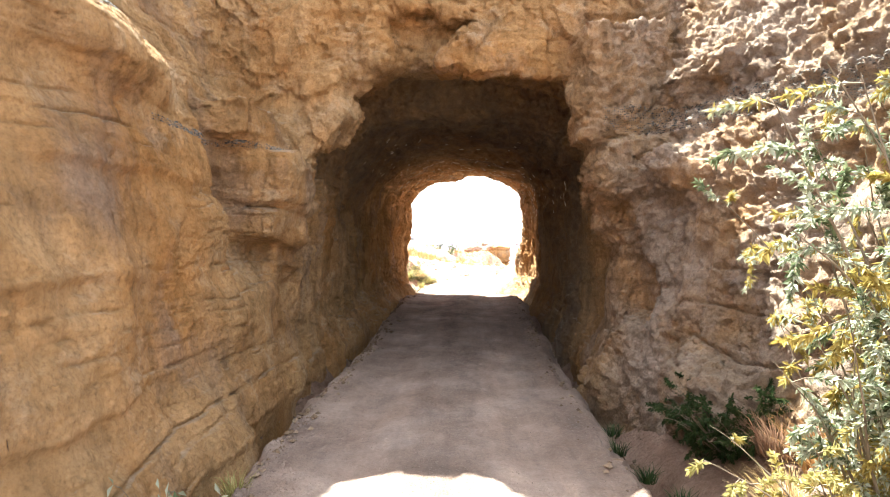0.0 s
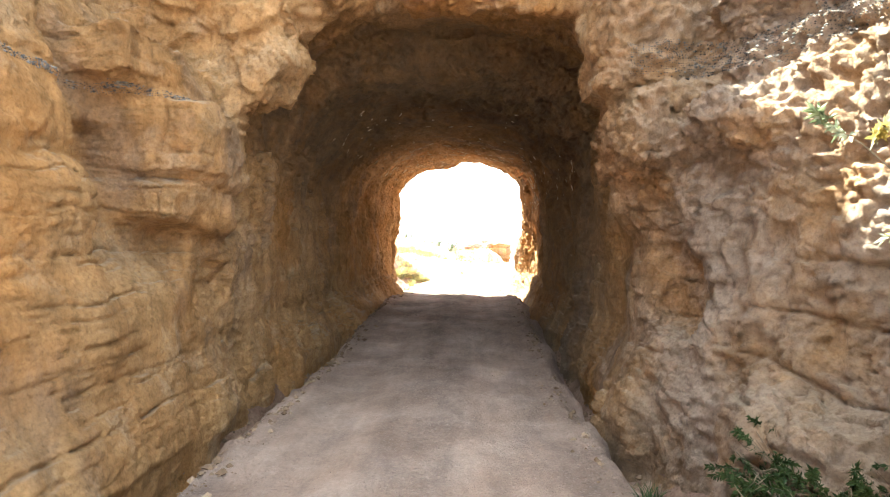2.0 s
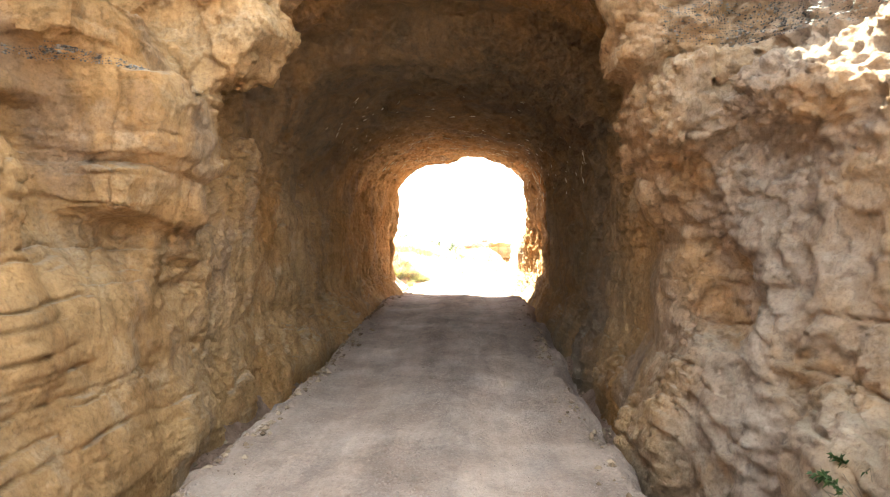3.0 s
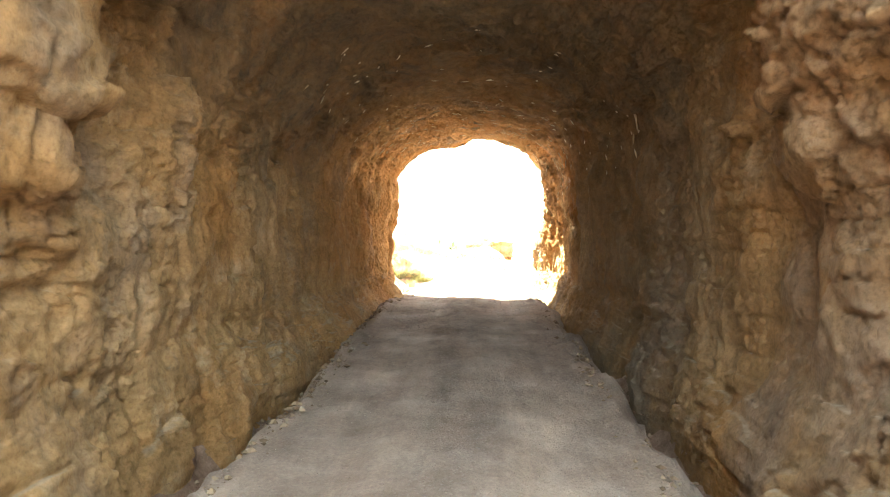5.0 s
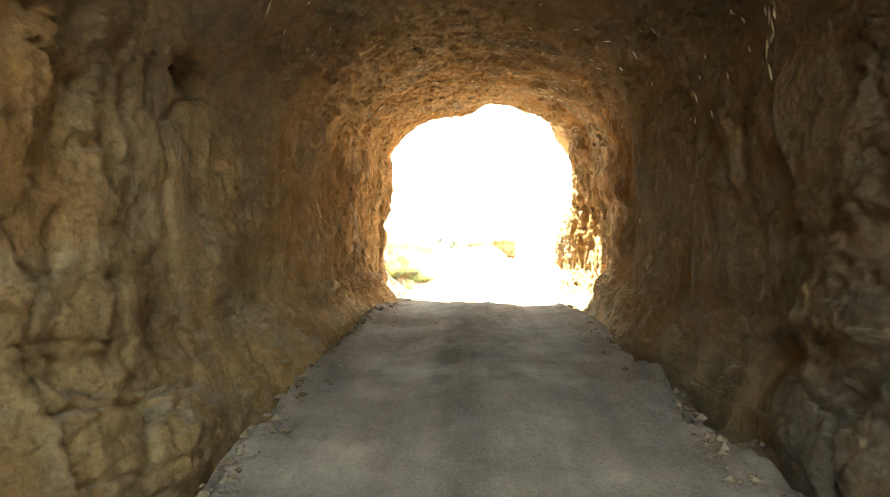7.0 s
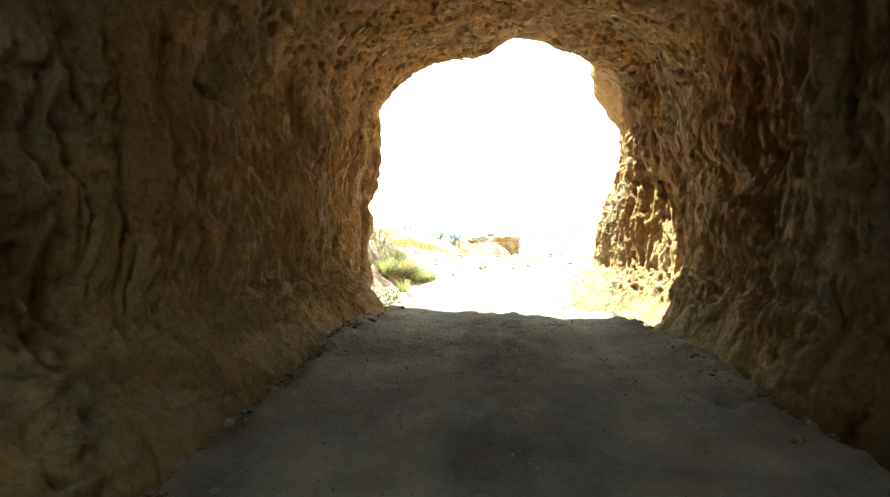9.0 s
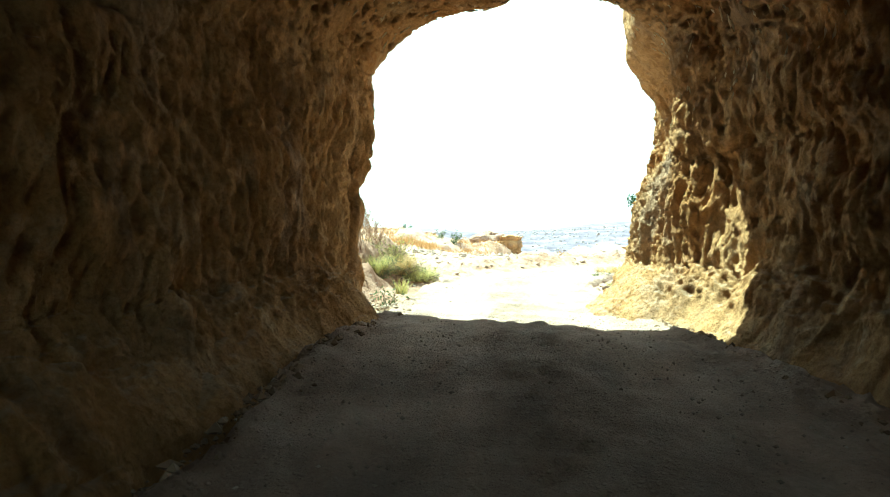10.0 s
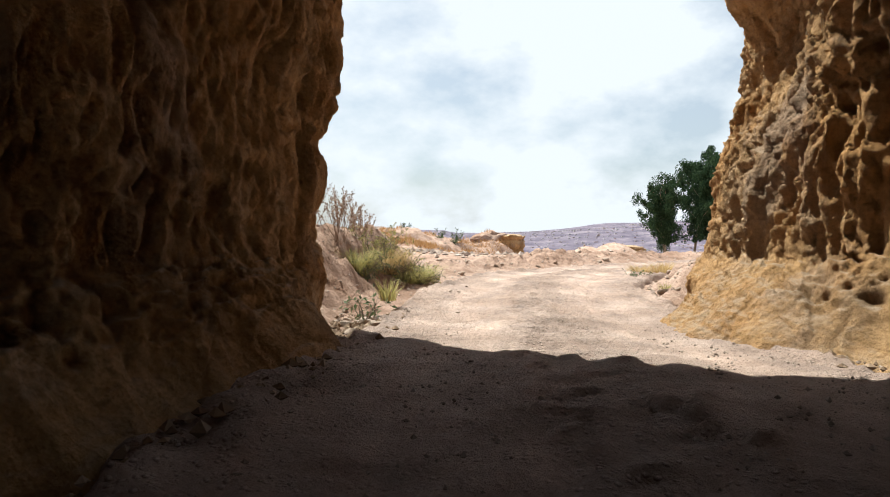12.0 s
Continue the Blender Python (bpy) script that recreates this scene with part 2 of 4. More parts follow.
def road_material():
    m = Nodes("packed_dirt", 0.95, 0.15)
    lane = m.n.new("ShaderNodeUVMap")
    lane.uv_map = "lane"
    sep = m.n.new("ShaderNodeSeparateXYZ")
    m.l.new(lane.outputs[0], sep.inputs[0])
    wander = m.math("MULTIPLY", m.math("SUBTRACT", m.noise(0.9, 4, 0.6), 0.5), 0.35)
    across = m.math("ABSOLUTE", m.math("ADD", sep.outputs[0], wander))
    base = m.ramp(m.noise(1.2, 6, 0.62), [(0.3, (0.27, 0.196, 0.160)), (0.5, (0.38, 0.283, 0.237)), (0.7, (0.51, 0.395, 0.337))])
    # worn wheel tracks are pale and smooth, the crown and edges loose and darker
    track = m.ramp(across, [(0.0, 0.80), (0.13, 0.84), (0.30, 1.06), (0.6, 1.05), (0.82, 0.86)])
    base = m.mix(0.85, base, track, "MULTIPLY")
    streak = m.n.new("ShaderNodeMapping")
    streak.inputs["Scale"].default_value = (7.0, 0.35, 1)
    m.l.new(lane.outputs[0], streak.inputs[0])
    base = m.mix(0.8, base, m.ramp(m.noise(1.0, 6, 0.68, streak.outputs[0]), [(0.3, (0.80, 0.80, 0.82)), (0.5, (0.97, 0.96, 0.96)), (0.7, (1.14, 1.1, 1.08))]), "MULTIPLY")
    base = m.mix(0.75, base, m.ramp(m.noise(2.6, 7, 0.68, m.at((1, 0.45, 1), (3, 7, 0))), [(0.32, (0.72, 0.73, 0.76)), (0.5, (1.0, 0.99, 0.98)), (0.68, (1.2, 1.16, 1.12))]), "MULTIPLY")
    base = m.mix(0.5, base, m.ramp(m.noise(32, 6, 0.7), [(0.3, 0.66), (0.72, 1.22)]), "MULTIPLY")
    loose = m.ramp(across, [(0.10, 1.0), (0.28, 0.25), (0.6, 0.25), (0.85, 1.0)])
    peb = m.ramp(m.voronoi(30), [(0.12, 1.0), (0.34, 0.0)])
    peb = m.math("MULTIPLY", peb, loose)
    base = m.mix(m.math("MULTIPLY", peb, 0.3), base, (0.498, 0.395, 0.355))
    b = m.bump(m.noise(9, 9, 0.72), 0.8, 0.07)
    b = m.bump(m.noise(42, 6, 0.7), 0.7, 0.025, b)
    b = m.bump(peb, 0.8, 0.03, b)
    return m.done(base, b)


def ground_material():
    m = Nodes("dry_earth", 0.95, 0.12)
    base = m.ramp(m.noise(0.35, 6, 0.62), [(0.3, (0.34, 0.222, 0.165)), (0.5, (0.43, 0.300, 0.236)), (0.7, (0.51, 0.380, 0.315))])
    base = m.mix(0.5, base, m.ramp(m.noise(6, 6, 0.7), [(0.3, 0.7), (0.7, 1.18)]), "MULTIPLY")
    base = m.mix(0.6, base, m.ramp(m.noise(48, 5, 0.75), [(0.3, 0.7), (0.7, 1.2)]), "MULTIPLY")
    base = m.mix(0.8, base, m.ramp(m.noise(0.11, 7, 0.7), [(0.35, (0.66, 0.58, 0.53)), (0.62, (1.0, 1.0, 1.0))]), "MULTIPLY")
    base = m.mix(0.7, base, m.ramp(m.noise(1.4, 7, 0.75), [(0.36, (0.60, 0.54, 0.50)), (0.55, (1.0, 1.0, 1.0)), (0.7, (1.18, 1.16, 1.14))]), "MULTIPLY")
    # haze of distance, painted as a mottled purple-blue tint on the far land
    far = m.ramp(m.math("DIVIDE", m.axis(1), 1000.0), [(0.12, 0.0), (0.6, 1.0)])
    haze_tint = m.ramp(m.noise(0.022, 10, 0.8), [(0.4, (0.066, 0.054, 0.080)), (0.52, (0.125, 0.104, 0.136)), (0.64, (0.22, 0.18, 0.205))])
    base = m.mix(far, base, haze_tint)
    b = m.bump(m.noise(9, 9, 0.75), 0.9, 0.09)
    b = m.bump(m.voronoi(22), 0.35, 0.03, b)
    return m.done(base, b)


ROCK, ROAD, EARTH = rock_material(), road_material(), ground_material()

# ---- plan ----
SPINE = [(-0.05, -30), (-0.04, 4), (0.2, 7), (0.45, 11), (0.75, 14), (1.15, 16.2), (2.3, 17.9), (4.4, 19.3), (8, 21.6), (15, 25.5), (30, 34)]
SPINE = [(x, y * PACE) for x, y in SPINE]
HALF = [1.6, 1.55, 1.52, 1.7, 1.55, 1.6, 1.6, 1.45, 1.4, 1.4, 1.4]


def table(y, rows):
    a = np.array(rows, float)
    return np.interp(np.asarray(y) / PACE, a[:, 0], a[:, 1])


def west_x(y):
    return table(y, [(4, -2.05), (5.5, -2.1), (6.5, -2.05), (8, -2.0), (9.5, -1.95), (11, -1.85), (12, -1.6), (13, -1.24), (13.6, -1.10), (16, -1.05)])


def east_x(y):
    return table(y, [(4.5, 2.1), (5.2, 2.05), (6.4, 2.38), (8, 2.42), (9.5, 2.48), (11, 2.66), (11.8, 2.84), (12.3, 2.86), (12.7, 2.60), (13, 2.56), (14.2, 2.78), (16, 3.05)])


def roof_z(y):
    return table(y, [(4, 4.12), (5.3, 4.2), (6.6, 4.38), (6.72, 4.0), (8.35, 4.03), (8.45, 3.88), (9.5, 3.88), (11, 3.9), (12.4, 3.78), (13.6, 3.78), (16, 3.9)])


def road_z(y):
    return table(y, [(-40, -0.15), (5, -0.14), (6.8, -0.10), (8, 0.03), (10, 0.06), (11.4, 0.09), (12.6, 0.0), (14, -0.04), (17, 0.0), (60, 0.0)])


def hill_z(x, y):
    """The hill that the road cuts through."""
    y = y / PACE
    h = (7.8 + 1.2 * np.exp(-((x + 1.2) / 1.7) ** 2) - 1.5 * step(-0.3, 1.3, x) * step(9, 7, y)) * (step(-16, -4, y) * (x < 0) + step(0.6, 2.6, y) * (0.64 + 0.36 * step(4.3, 5.8, y)) * (x >= 0)) * step(17, 14.6, y) * step(46, 20, np.abs(x))
    return h + 0.5 * np.sin(x * 0.31 + 1) * np.cos(y * 0.27)


# fallen blocks (x from, x to, y to, z top, lean, slope), proud rocks and niches (place, radii)
# the near mouth's broken outline in x and z, and square blocks left standing at its brow
BROW = [(-2.3, -1.0), (-2.12, 0.6), (-2.12, 2.3), (-1.95, 2.62), (-1.68, 2.80), (-1.52, 3.02), (-1.28, 3.36), (-1.36, 3.6), (-1.46, 3.82), (-1.05, 3.86), (-1.03, 4.05), (-0.84, 4.18), (-0.6, 4.0), (0.1, 4.12),
        (0.48, 3.98), (0.85, 3.97), (1.1, 3.86), (1.54, 3.83), (1.57, 3.6), (1.76, 3.35), (1.85, 2.9), (1.97, 2.4), (2.14, 1.5), (2.12, 0.7), (2.0, -1.0)]
BLOCKS = [(-2.7, -1.78, 4.50, 5.3, 2.2, 2.74), (-2.7, -1.92, 4.45, 5.2, 1.72, 2.08), (-2.9, -2.05, 4.2, 5.2, 2.84, 3.3), (1.66, 2.7, 4.74, 5.3, 2.98, 4.4), (1.95, 2.8, 4.62, 5.3, 2.3, 2.9)]
LUMPS = [(-3.05, 3.3, 3.15, 0.55, 0.9, 0.42), (3.15, 4.45, 3.62, 0.62, 0.5, 0.34), (2.6, 4.4, 2.45, 0.4, 0.4, 0.3), (2.6, 3.75, 0.25, 0.45, 0.5, 0.4), (2.45, 2.35, 0.1, 0.35, 0.3, 0.35)]
HOLLOWS = [(2.25, 4.55, 1.15, 0.17, 0.2, 0.42), (2.5, 6.7, 2.8, 0.25, 0.2, 0.07), (-2.2, 6.5, 2.75, 0.3, 0.22, 0.07), (-2.05, 8.2, 2.6, 0.2, 0.15, 0.08), (2.3, 4.75, 2.72, 0.3, 0.25, 0.09), (-2.05, 10.2, 2.15, 0.2, 0.12, 0.07), (-2.3, 4.5, 2.0, 0.3, 0.12, 0.05)]


def inside_of(outline, x, z):
    """The distance to a closed outline, over zero inside it."""
    far, odd = np.full(len(x), 99.0), np.zeros(len(x), bool)
    for (x0, z0), (x1, z1) in zip(outline, outline[1:] + outline[:1]):
        dx, dz = x1 - x0, z1 - z0
        t = np.clip(((x - x0) * dx + (z - z0) * dz) / (dx * dx + dz * dz), 0, 1)
        far = np.minimum(far, np.hypot(x - x0 - t * dx, z - z0 - t * dz))
        if z0 != z1:
            odd ^= ((z0 > z) != (z1 > z)) & (x < x0 + dx * (z - z0) / dz)
    return np.where(odd, far, -far)


def air(x, y, z):
    """Over zero in the open, under zero in the rock; close to a distance in metres."""
    xl, xr, top = west_x(y), east_x(y), roof_z(y)
    world_y, y = y, y / PACE
    foot = np.clip(0.60 - z, 0, 0.62)
    xl, xr = xl + (0.28 + 0.6 * step(5.6, 8.8, y)) * step(13.1, 12.3, y) * foot, xr - (0.34 + 0.26 * step(6.5, 9.5, y) + 0.4 * step(11, 12.8, y)) * foot - step(11.5, 13.2, y) * (0.11 * np.clip(1.9 - z, 0, 1.9) + 0.5 * np.clip(0.42 - z, 0, 0.6)) + 0.40 * step(12.5, 13.4, y) * step(1.3, 2.6, z) * step(3.8, 2.9, z) - 0.10 * step(1.84, 1.98, z) * step(10.2, 11.2, y) * step(13.2, 12.4, y)
    mid, w = (xl + xr) / 2, (xr - xl) / 2
    spring = 2.35 + 0.5 * step(6.9, 6.4, y) + 0.25 * step(11, 13.5, y)
    dx = np.abs(x - mid)
    rise = np.maximum(z - spring, 0) / (top - spring)
    square = 2.5 + 1.0 * step(11, 12.5, y)
    tunnel = (1 - ((dx / w) ** square + rise ** 2.3) ** (1 / 2.4)) * 1.7
    tunnel = np.where(z < spring, np.minimum(w - dx, tunnel), tunnel)
    tunnel = np.minimum(tunnel, np.minimum(y - 3.6, 17 - y))
    # the cutting before the near mouth
    lx = -1.72 - 0.24 * z - 0.12 * np.maximum(5 - y, 0) - 0.31 * np.maximum(z - 3.3, 0) * step(5.6, 4.4, y) - 0.36 * step(4.05, 4.2, y) * step(0.9, 2.0, z) + 0.24 * step(2.46, 2.56, z) * step(4.0, 4.3, y) + 0.15 * np.clip(0.5 - z, 0, 0.6)
    rx = 1.80 + 0.50 * (5 - y) + 0.10 * z + 0.028 * z * z - 0.12 * np.clip(0.5 - z, 0, 1)
    fy = 4.98 + 0.13 * (z - 2.5)
    cut = np.minimum(np.minimum(x - lx, (rx - x) * 0.9), fy - y)
    # beyond the far mouth
    ey = 13.35 + 0.3 * step(0.5, 2.0, x) * step(3.6, 2.8, z) + 0.85 * step(2.0, 2.7, x) - 0.45 * step(-1.6, 0.9, x) * step(2.6, 1.9, x) * step(2.8, 3.8, z) + 0.10 * np.maximum(z - 1.5, 0) - 0.24 * step(2.4, 3.4, z)
    beyond = y - ey
    # the broken brow of the near mouth, and the scar of a slab that fell from it
    k = np.flatnonzero((y > 4.3) & (y < 5.7) & (z > 2.2))
    tunnel[k] = np.minimum(tunnel[k], np.maximum(inside_of(BROW, x[k], z[k]), (y[k] - 5.32 - 0.10 * np.sin(x[k] * 4.1 + 1)) * PACE))
    scar = np.minimum(np.minimum(x + 0.85 - 0.1 * (z - 4), 0.30 + 0.5 * (z - 4.5) - x), np.minimum((5.66 - 0.22 * (z - 4.0) - y) * PACE, np.minimum((y - 4.2) * PACE, np.minimum(4.86 - 0.12 * (x + 0.85) - z, z - 3.5))))
    tunnel = np.maximum(tunnel, scar)
    # boulders and shelves that stand out of the open cliffs
    a = smax(tunnel, cut, 0.02)
    for bx, by, bz, rx_, ry_, rz_ in LUMPS:
        k = np.flatnonzero((np.abs(x - bx) < rx_ + 0.3) & (np.abs(y - by) < ry_ + 0.3) & (np.abs(z - bz) < rz_ + 0.3))
        q = ((x[k] - bx) / rx_) ** 2 + ((y[k] - by) / ry_) ** 2 + ((z[k] - bz) / rz_) ** 2
        a[k] = smin(a[k], (np.sqrt(q) - 1) * min(rx_, ry_, rz_), 0.12)
    for x0, x1, y0, y1, z0, z1 in BLOCKS:
        k = np.flatnonzero((x > x0 - 0.3) & (x < x1 + 0.3) & (y > y0 - 0.3) & (y < y1 + 0.3) & (z > z0 - 0.3) & (z < z1 + 0.3))
        box = np.maximum(np.maximum(np.maximum(x0 - x[k], x[k] - x1), np.maximum(y0 - y[k], y[k] - y1) * PACE), np.maximum(z0 - z[k], z[k] - z1))
        a[k] = smin(a[k], box, 0.05)
    for bx, by, bz, rx_, ry_, rz_ in HOLLOWS:
        k = np.flatnonzero((np.abs(x - bx) < rx_ + 0.3) & (np.abs(y - by) < ry_ + 0.3) & (np.abs(z - bz) < rz_ + 0.3))
        q = ((x[k] - bx) / rx_) ** 2 + ((y[k] - by) / ry_) ** 2 + ((z[k] - bz) / rz_) ** 2
        a[k] = smax(a[k], (1 - np.sqrt(q)) * min(rx_, ry_, rz_), 0.06)
    a = smax(a, beyond, 0.25)
    a = np.maximum(a, (z - hill_z(x, world_y)) * 0.6)
    near = np.abs(a) < 0.45
    p = np.stack([x, world_y, z], 1)[near]
    a[near] += 0.10 * fbm(p * 0.8, 3) + 0.05 * vnoise(p * 2.6 + 5)
    return a


def surface_net(lo, hi, cell):
    """The surface where air() is zero, as quads on a grid."""
    n = [int(round((b - a) / cell)) + 1 for a, b in zip(lo, hi)]
    ax = [lo[k] + cell * np.arange(n[k]) for k in range(3)]
    g = np.stack(np.meshgrid(*ax, indexing="ij"), -1).reshape(-1, 3).astype(np.float32)
    v = np.concatenate([air(c[:, 0], c[:, 1], c[:, 2]) for c in np.array_split(g, 12)]).reshape(n).astype(np.float32)
    s = v < 0
    m = [k - 1 for k in n]
    acc, cnt = np.zeros((*m, 3), np.float32), np.zeros(m, np.float32)
    corner = lambda a, o: a[o[0]:o[0] + m[0], o[1]:o[1] + m[1], o[2]:o[2] + m[2]]
    for axis in range(3):
        others = [k for k in range(3) if k != axis]
        for i in (0, 1):
            for j in (0, 1):
                o = [0, 0, 0]
                o[others[0]], o[others[1]] = i, j
                o2 = list(o)
                o2[axis] = 1
                a, b = corner(v, o), corner(v, o2)
                hit = corner(s, o) != corner(s, o2)
                t = np.where(hit, a / np.where(hit, a - b, 1), 0)
                pos = np.zeros((*m, 3), np.float32)
                pos[..., axis], pos[..., others[0]], pos[..., others[1]] = t, i, j
                acc += pos * hit[..., None]
                cnt += hit
    live = cnt > 0
    index = np.full(m, -1, np.int64)
    index[live] = np.arange(live.sum())
    verts = (acc[live] / cnt[live][:, None] + np.argwhere(live)) * cell + np.array(lo)
    quads = []
    for axis in range(3):
        u, w = [(1, 2), (2, 0), (0, 1)][axis]
        sl0, sl1 = [slice(1, -1)] * 3, [slice(1, -1)] * 3
        sl0[axis], sl1[axis] = slice(0, -1), slice(1, None)
        a, b = s[tuple(sl0)], s[tuple(sl1)]
        for flip, hit in ((False, a & ~b), (True, ~a & b)):
            at = np.argwhere(hit)
            at[:, u] += 1
            at[:, w] += 1
            ring = []
            for du, dw in ((0, 0), (-1, 0), (-1, -1), (0, -1)):
                q = at.copy()
                q[:, u] += du
                q[:, w] += dw
                ring.append(index[q[:, 0], q[:, 1], q[:, 2]])
            ring = np.stack(ring, 1)
            quads.append(ring[:, ::-1] if flip else ring)
    quads = np.concatenate(quads)
    return verts, quads[(quads >= 0).all(1)]


def split_quads(v, q):
    """Each quad into four."""
    e = np.sort(np.stack([q, np.roll(q, -1, 1)], 2).reshape(-1, 2), 1)
    key = e[:, 0] * len(v) + e[:, 1]
    uniq, inv = np.unique(key, return_inverse=True)
    mids = (v[uniq // len(v)] + v[uniq % len(v)]) / 2
    cent = v[q].mean(1)
    ei = inv.reshape(-1, 4) + len(v)
    ci = np.arange(len(q)) + len(v) + len(mids)
    out = np.concatenate([np.stack([q[:, k], ei[:, k], ci, ei[:, k - 1]], 1) for k in range(4)])
    return np.concatenate([v, mids, cent]), out


def normals(v, q):
    n = np.cross(v[q[:, 2]] - v[q[:, 0]], v[q[:, 3]] - v[q[:, 1]])
    out = np.zeros_like(v)
    for k in range(4):
        for c in range(3):
            out[:, c] += np.bincount(q[:, k], n[:, c], len(v))
    return out / np.maximum(np.linalg.norm(out, axis=1, keepdims=True), 1e-9)


def crack(phase, width):
    """One in the middle of a thin line where phase passes a whole number, falling off over width."""
    f = np.abs(phase - np.round(phase))
    return np.exp(-((f / width) ** 2))


def scoops(p):
    """Hollows with sharp ridges between them, as a pick leaves: zero on the ridges, one at the bottom; and a value for each."""
    f1, f2, rnd = cells(p)
    return step(0.03, 0.72, f2 - f1), rnd


def where(weight, form):
    """form(rows) times weight, worked out only where weight counts."""
    out = np.zeros(len(weight), np.float32)
    k = np.flatnonzero(np.abs(weight) > 0.004)
    if len(k):
        out[k] = weight[k] * form(k)
    return out


def relief(v):
    """How far the hewn rock stands proud of its smooth form, by place: calm panels with bedding cracks at the near mouth, broken
    blocks at the brow, flakes and ledges along the walls, pick marks towards the far mouth."""
    v = v.astype(np.float32)
    y, z, x = v[:, 1] / PACE, v[:, 2], v[:, 0]
    far = step(8.2, 10.4, y)
    high = step(2.2, 3.0, z)
    low = 1 - high
    lump = step(5.15, 4.75, y)
    hall = 1 - lump
    brow = step(4.5, 4.85, y) * step(6.6, 6.0, y) * step(2.0, 2.8, z)
    west = lump * step(0.2, -0.8, x)
    east = lump * step(0.9, 2.1, x)
    outside = step(13.7, 14.1, y)
    warp = v + 0.10 * np.stack([fbm(v * 1.7 + k * 9, 2) for k in range(3)], 1)
    patch = step(-0.2, 0.3, vnoise(v * 0.8 + 2))
    patch2 = step(-0.1, 0.35, vnoise(v * 0.9 + 52))
    upper = hall * step(1.5, 2.3, z + 0.35 * vnoise(v * 0.9 + 14)) * (1 - far)
    # broken blocks: flat faces with steps between them
    d = where(0.018 + 0.07 * upper * (1 - 0.5 * brow) + 0.02 * hall * (1 - far) + 0.03 * brow, lambda k: facets(warp[k] * np.array([1.5, 1.2, 1.9]), 0.5)[0])
    d += where(0.008 + 0.06 * upper * (0.3 + 0.7 * patch) * (1 - 0.5 * brow) + 0.012 * patch * (1 - far) + 0.022 * brow + 0.02 * east, lambda k: facets(warp[k] * np.array([3.6, 2.7, 4.2]) + 5, 0.7)[0])
    d += where((0.004 + 0.034 * upper * patch2 + 0.014 * brow + 0.045 * east) * (1 - far), lambda k: facets(warp[k] * np.array([8.0, 6.5, 9.0]) + 3, 0.8)[0])
    # tall smooth panels on the lower walls, with sharp joints
    side = hall * low * (1 - 0.55 * far) * (1 - outside)

    def panels(k):
        tall, joint = facets(warp[k] * np.array([1.7, 1.25, 0.62]) + 7, 0.75)
        return tall - 0.45 * np.exp(-((joint / 0.045) ** 2))

    d += where(0.075 * side, panels)
    d += where(0.022 * side * patch, lambda k: facets(warp[k] * np.array([4.2, 3.4, 1.5]) + 17, 0.8)[0])
    d += where(0.05 * hall * low * (1 - 0.6 * far), lambda k: ridged(warp[k] * np.array([2.3, 2.3, 0.3]), 2) - 0.6)
    # shell-like chips in drifts over the panels
    chip = step(-0.1, 0.3, vnoise(v * np.array([1.3, 1.3, 1.0]) + 12)) * (1 - far) * (0.35 + 0.65 * hall)
    d -= where(chip, lambda k: 0.06 * scoops(warp[k] * np.array([4.5, 4.0, 5.5]) + 8)[0] + 0.036 * scoops(warp[k] * np.array([10.0, 9.0, 13.0]) + 18)[0] - 0.045)
    bz = z + 0.12 * vnoise(v * 0.6) + 0.025 * fbm(v * 3.5, 2)
    # rain flutes, swells and bedding cracks on the open west face
    d += where(west, lambda k: 0.045 * fbm(v[k] * np.array([0.9, 0.9, 1.3]) + 6, 2) + 0.012 * (ridged(v[k] * np.array([3.2, 3.2, 0.35]) + 4, 2) - 0.5) * step(-0.2, 0.4, vnoise(v[k] * 0.6 + 21)))
    d -= where(west, lambda k: 0.045 * crack(bz[k] * 3.1 + 0.2, 0.028) * step(-0.1, 0.2, vnoise(v[k] * np.array([0.8, 0.8, 3.0]) + 101)) + 0.026 * crack(bz[k] * 7.7, 0.05) * step(0.05, 0.3, vnoise(v[k] * np.array([1.0, 1.0, 4.0]) + 105)))
    # columns and hollows low on the east face, weathered clods above
    col = east * step(2.5, 1.7, z + 0.2 * vnoise(v * 1.1 + 4))
    d += where(0.045 * col, lambda k: ridged(warp[k] * np.array([2.6, 2.6, 0.5]) + 40, 2) - 0.7)
    clod = east * (0.25 + 0.75 * step(1.7, 2.4, z + 0.3 * vnoise(v * 1.1 + 4)))
    d += where(clod, lambda k: 0.05 * (scoops(warp[k] * np.array([6.5, 6.5, 8.0]) + 33)[0] - 0.5) + 0.034 * (scoops(warp[k] * 14.0 + 35)[0] - 0.4) + 0.03 * (ridged(v[k] * np.array([1.3, 1.3, 3.4]) + 5, 2) - 0.6))
    # beds: ledges with an undercut, thin cracks along and across them
    ph = (bz * 1.25 + 0.2) % 1.0
    calm = 1 - 0.4 * west
    near = 1 - far
    d += 0.085 * (step(0.0, 0.08, ph) * (1 - ph)) * patch2 * (0.12 + 0.88 * near) * calm * (1 - 0.7 * east) * (1 - 0.5 * hall * low)
    d -= 0.050 * crack(bz * 2.7, 0.030) * step(0.3, 0.6, vnoise(v * 1.1 + 71)) * near * calm
    d -= 0.032 * crack(bz * 6.3 + 0.3, 0.06) * step(0.3, 0.55, vnoise(v * 1.4 + 75)) * near * calm
    up = x * 0.7 + v[:, 1] + 0.10 * fbm(v * np.array([3, 3, 1.2]), 3)
    d -= 0.060 * crack(up * 1.1, 0.020) * step(0.3, 0.55, vnoise(v * np.array([0.9, 0.9, 0.5]) + 33)) * near * calm * step(0.5, 0.9, z)
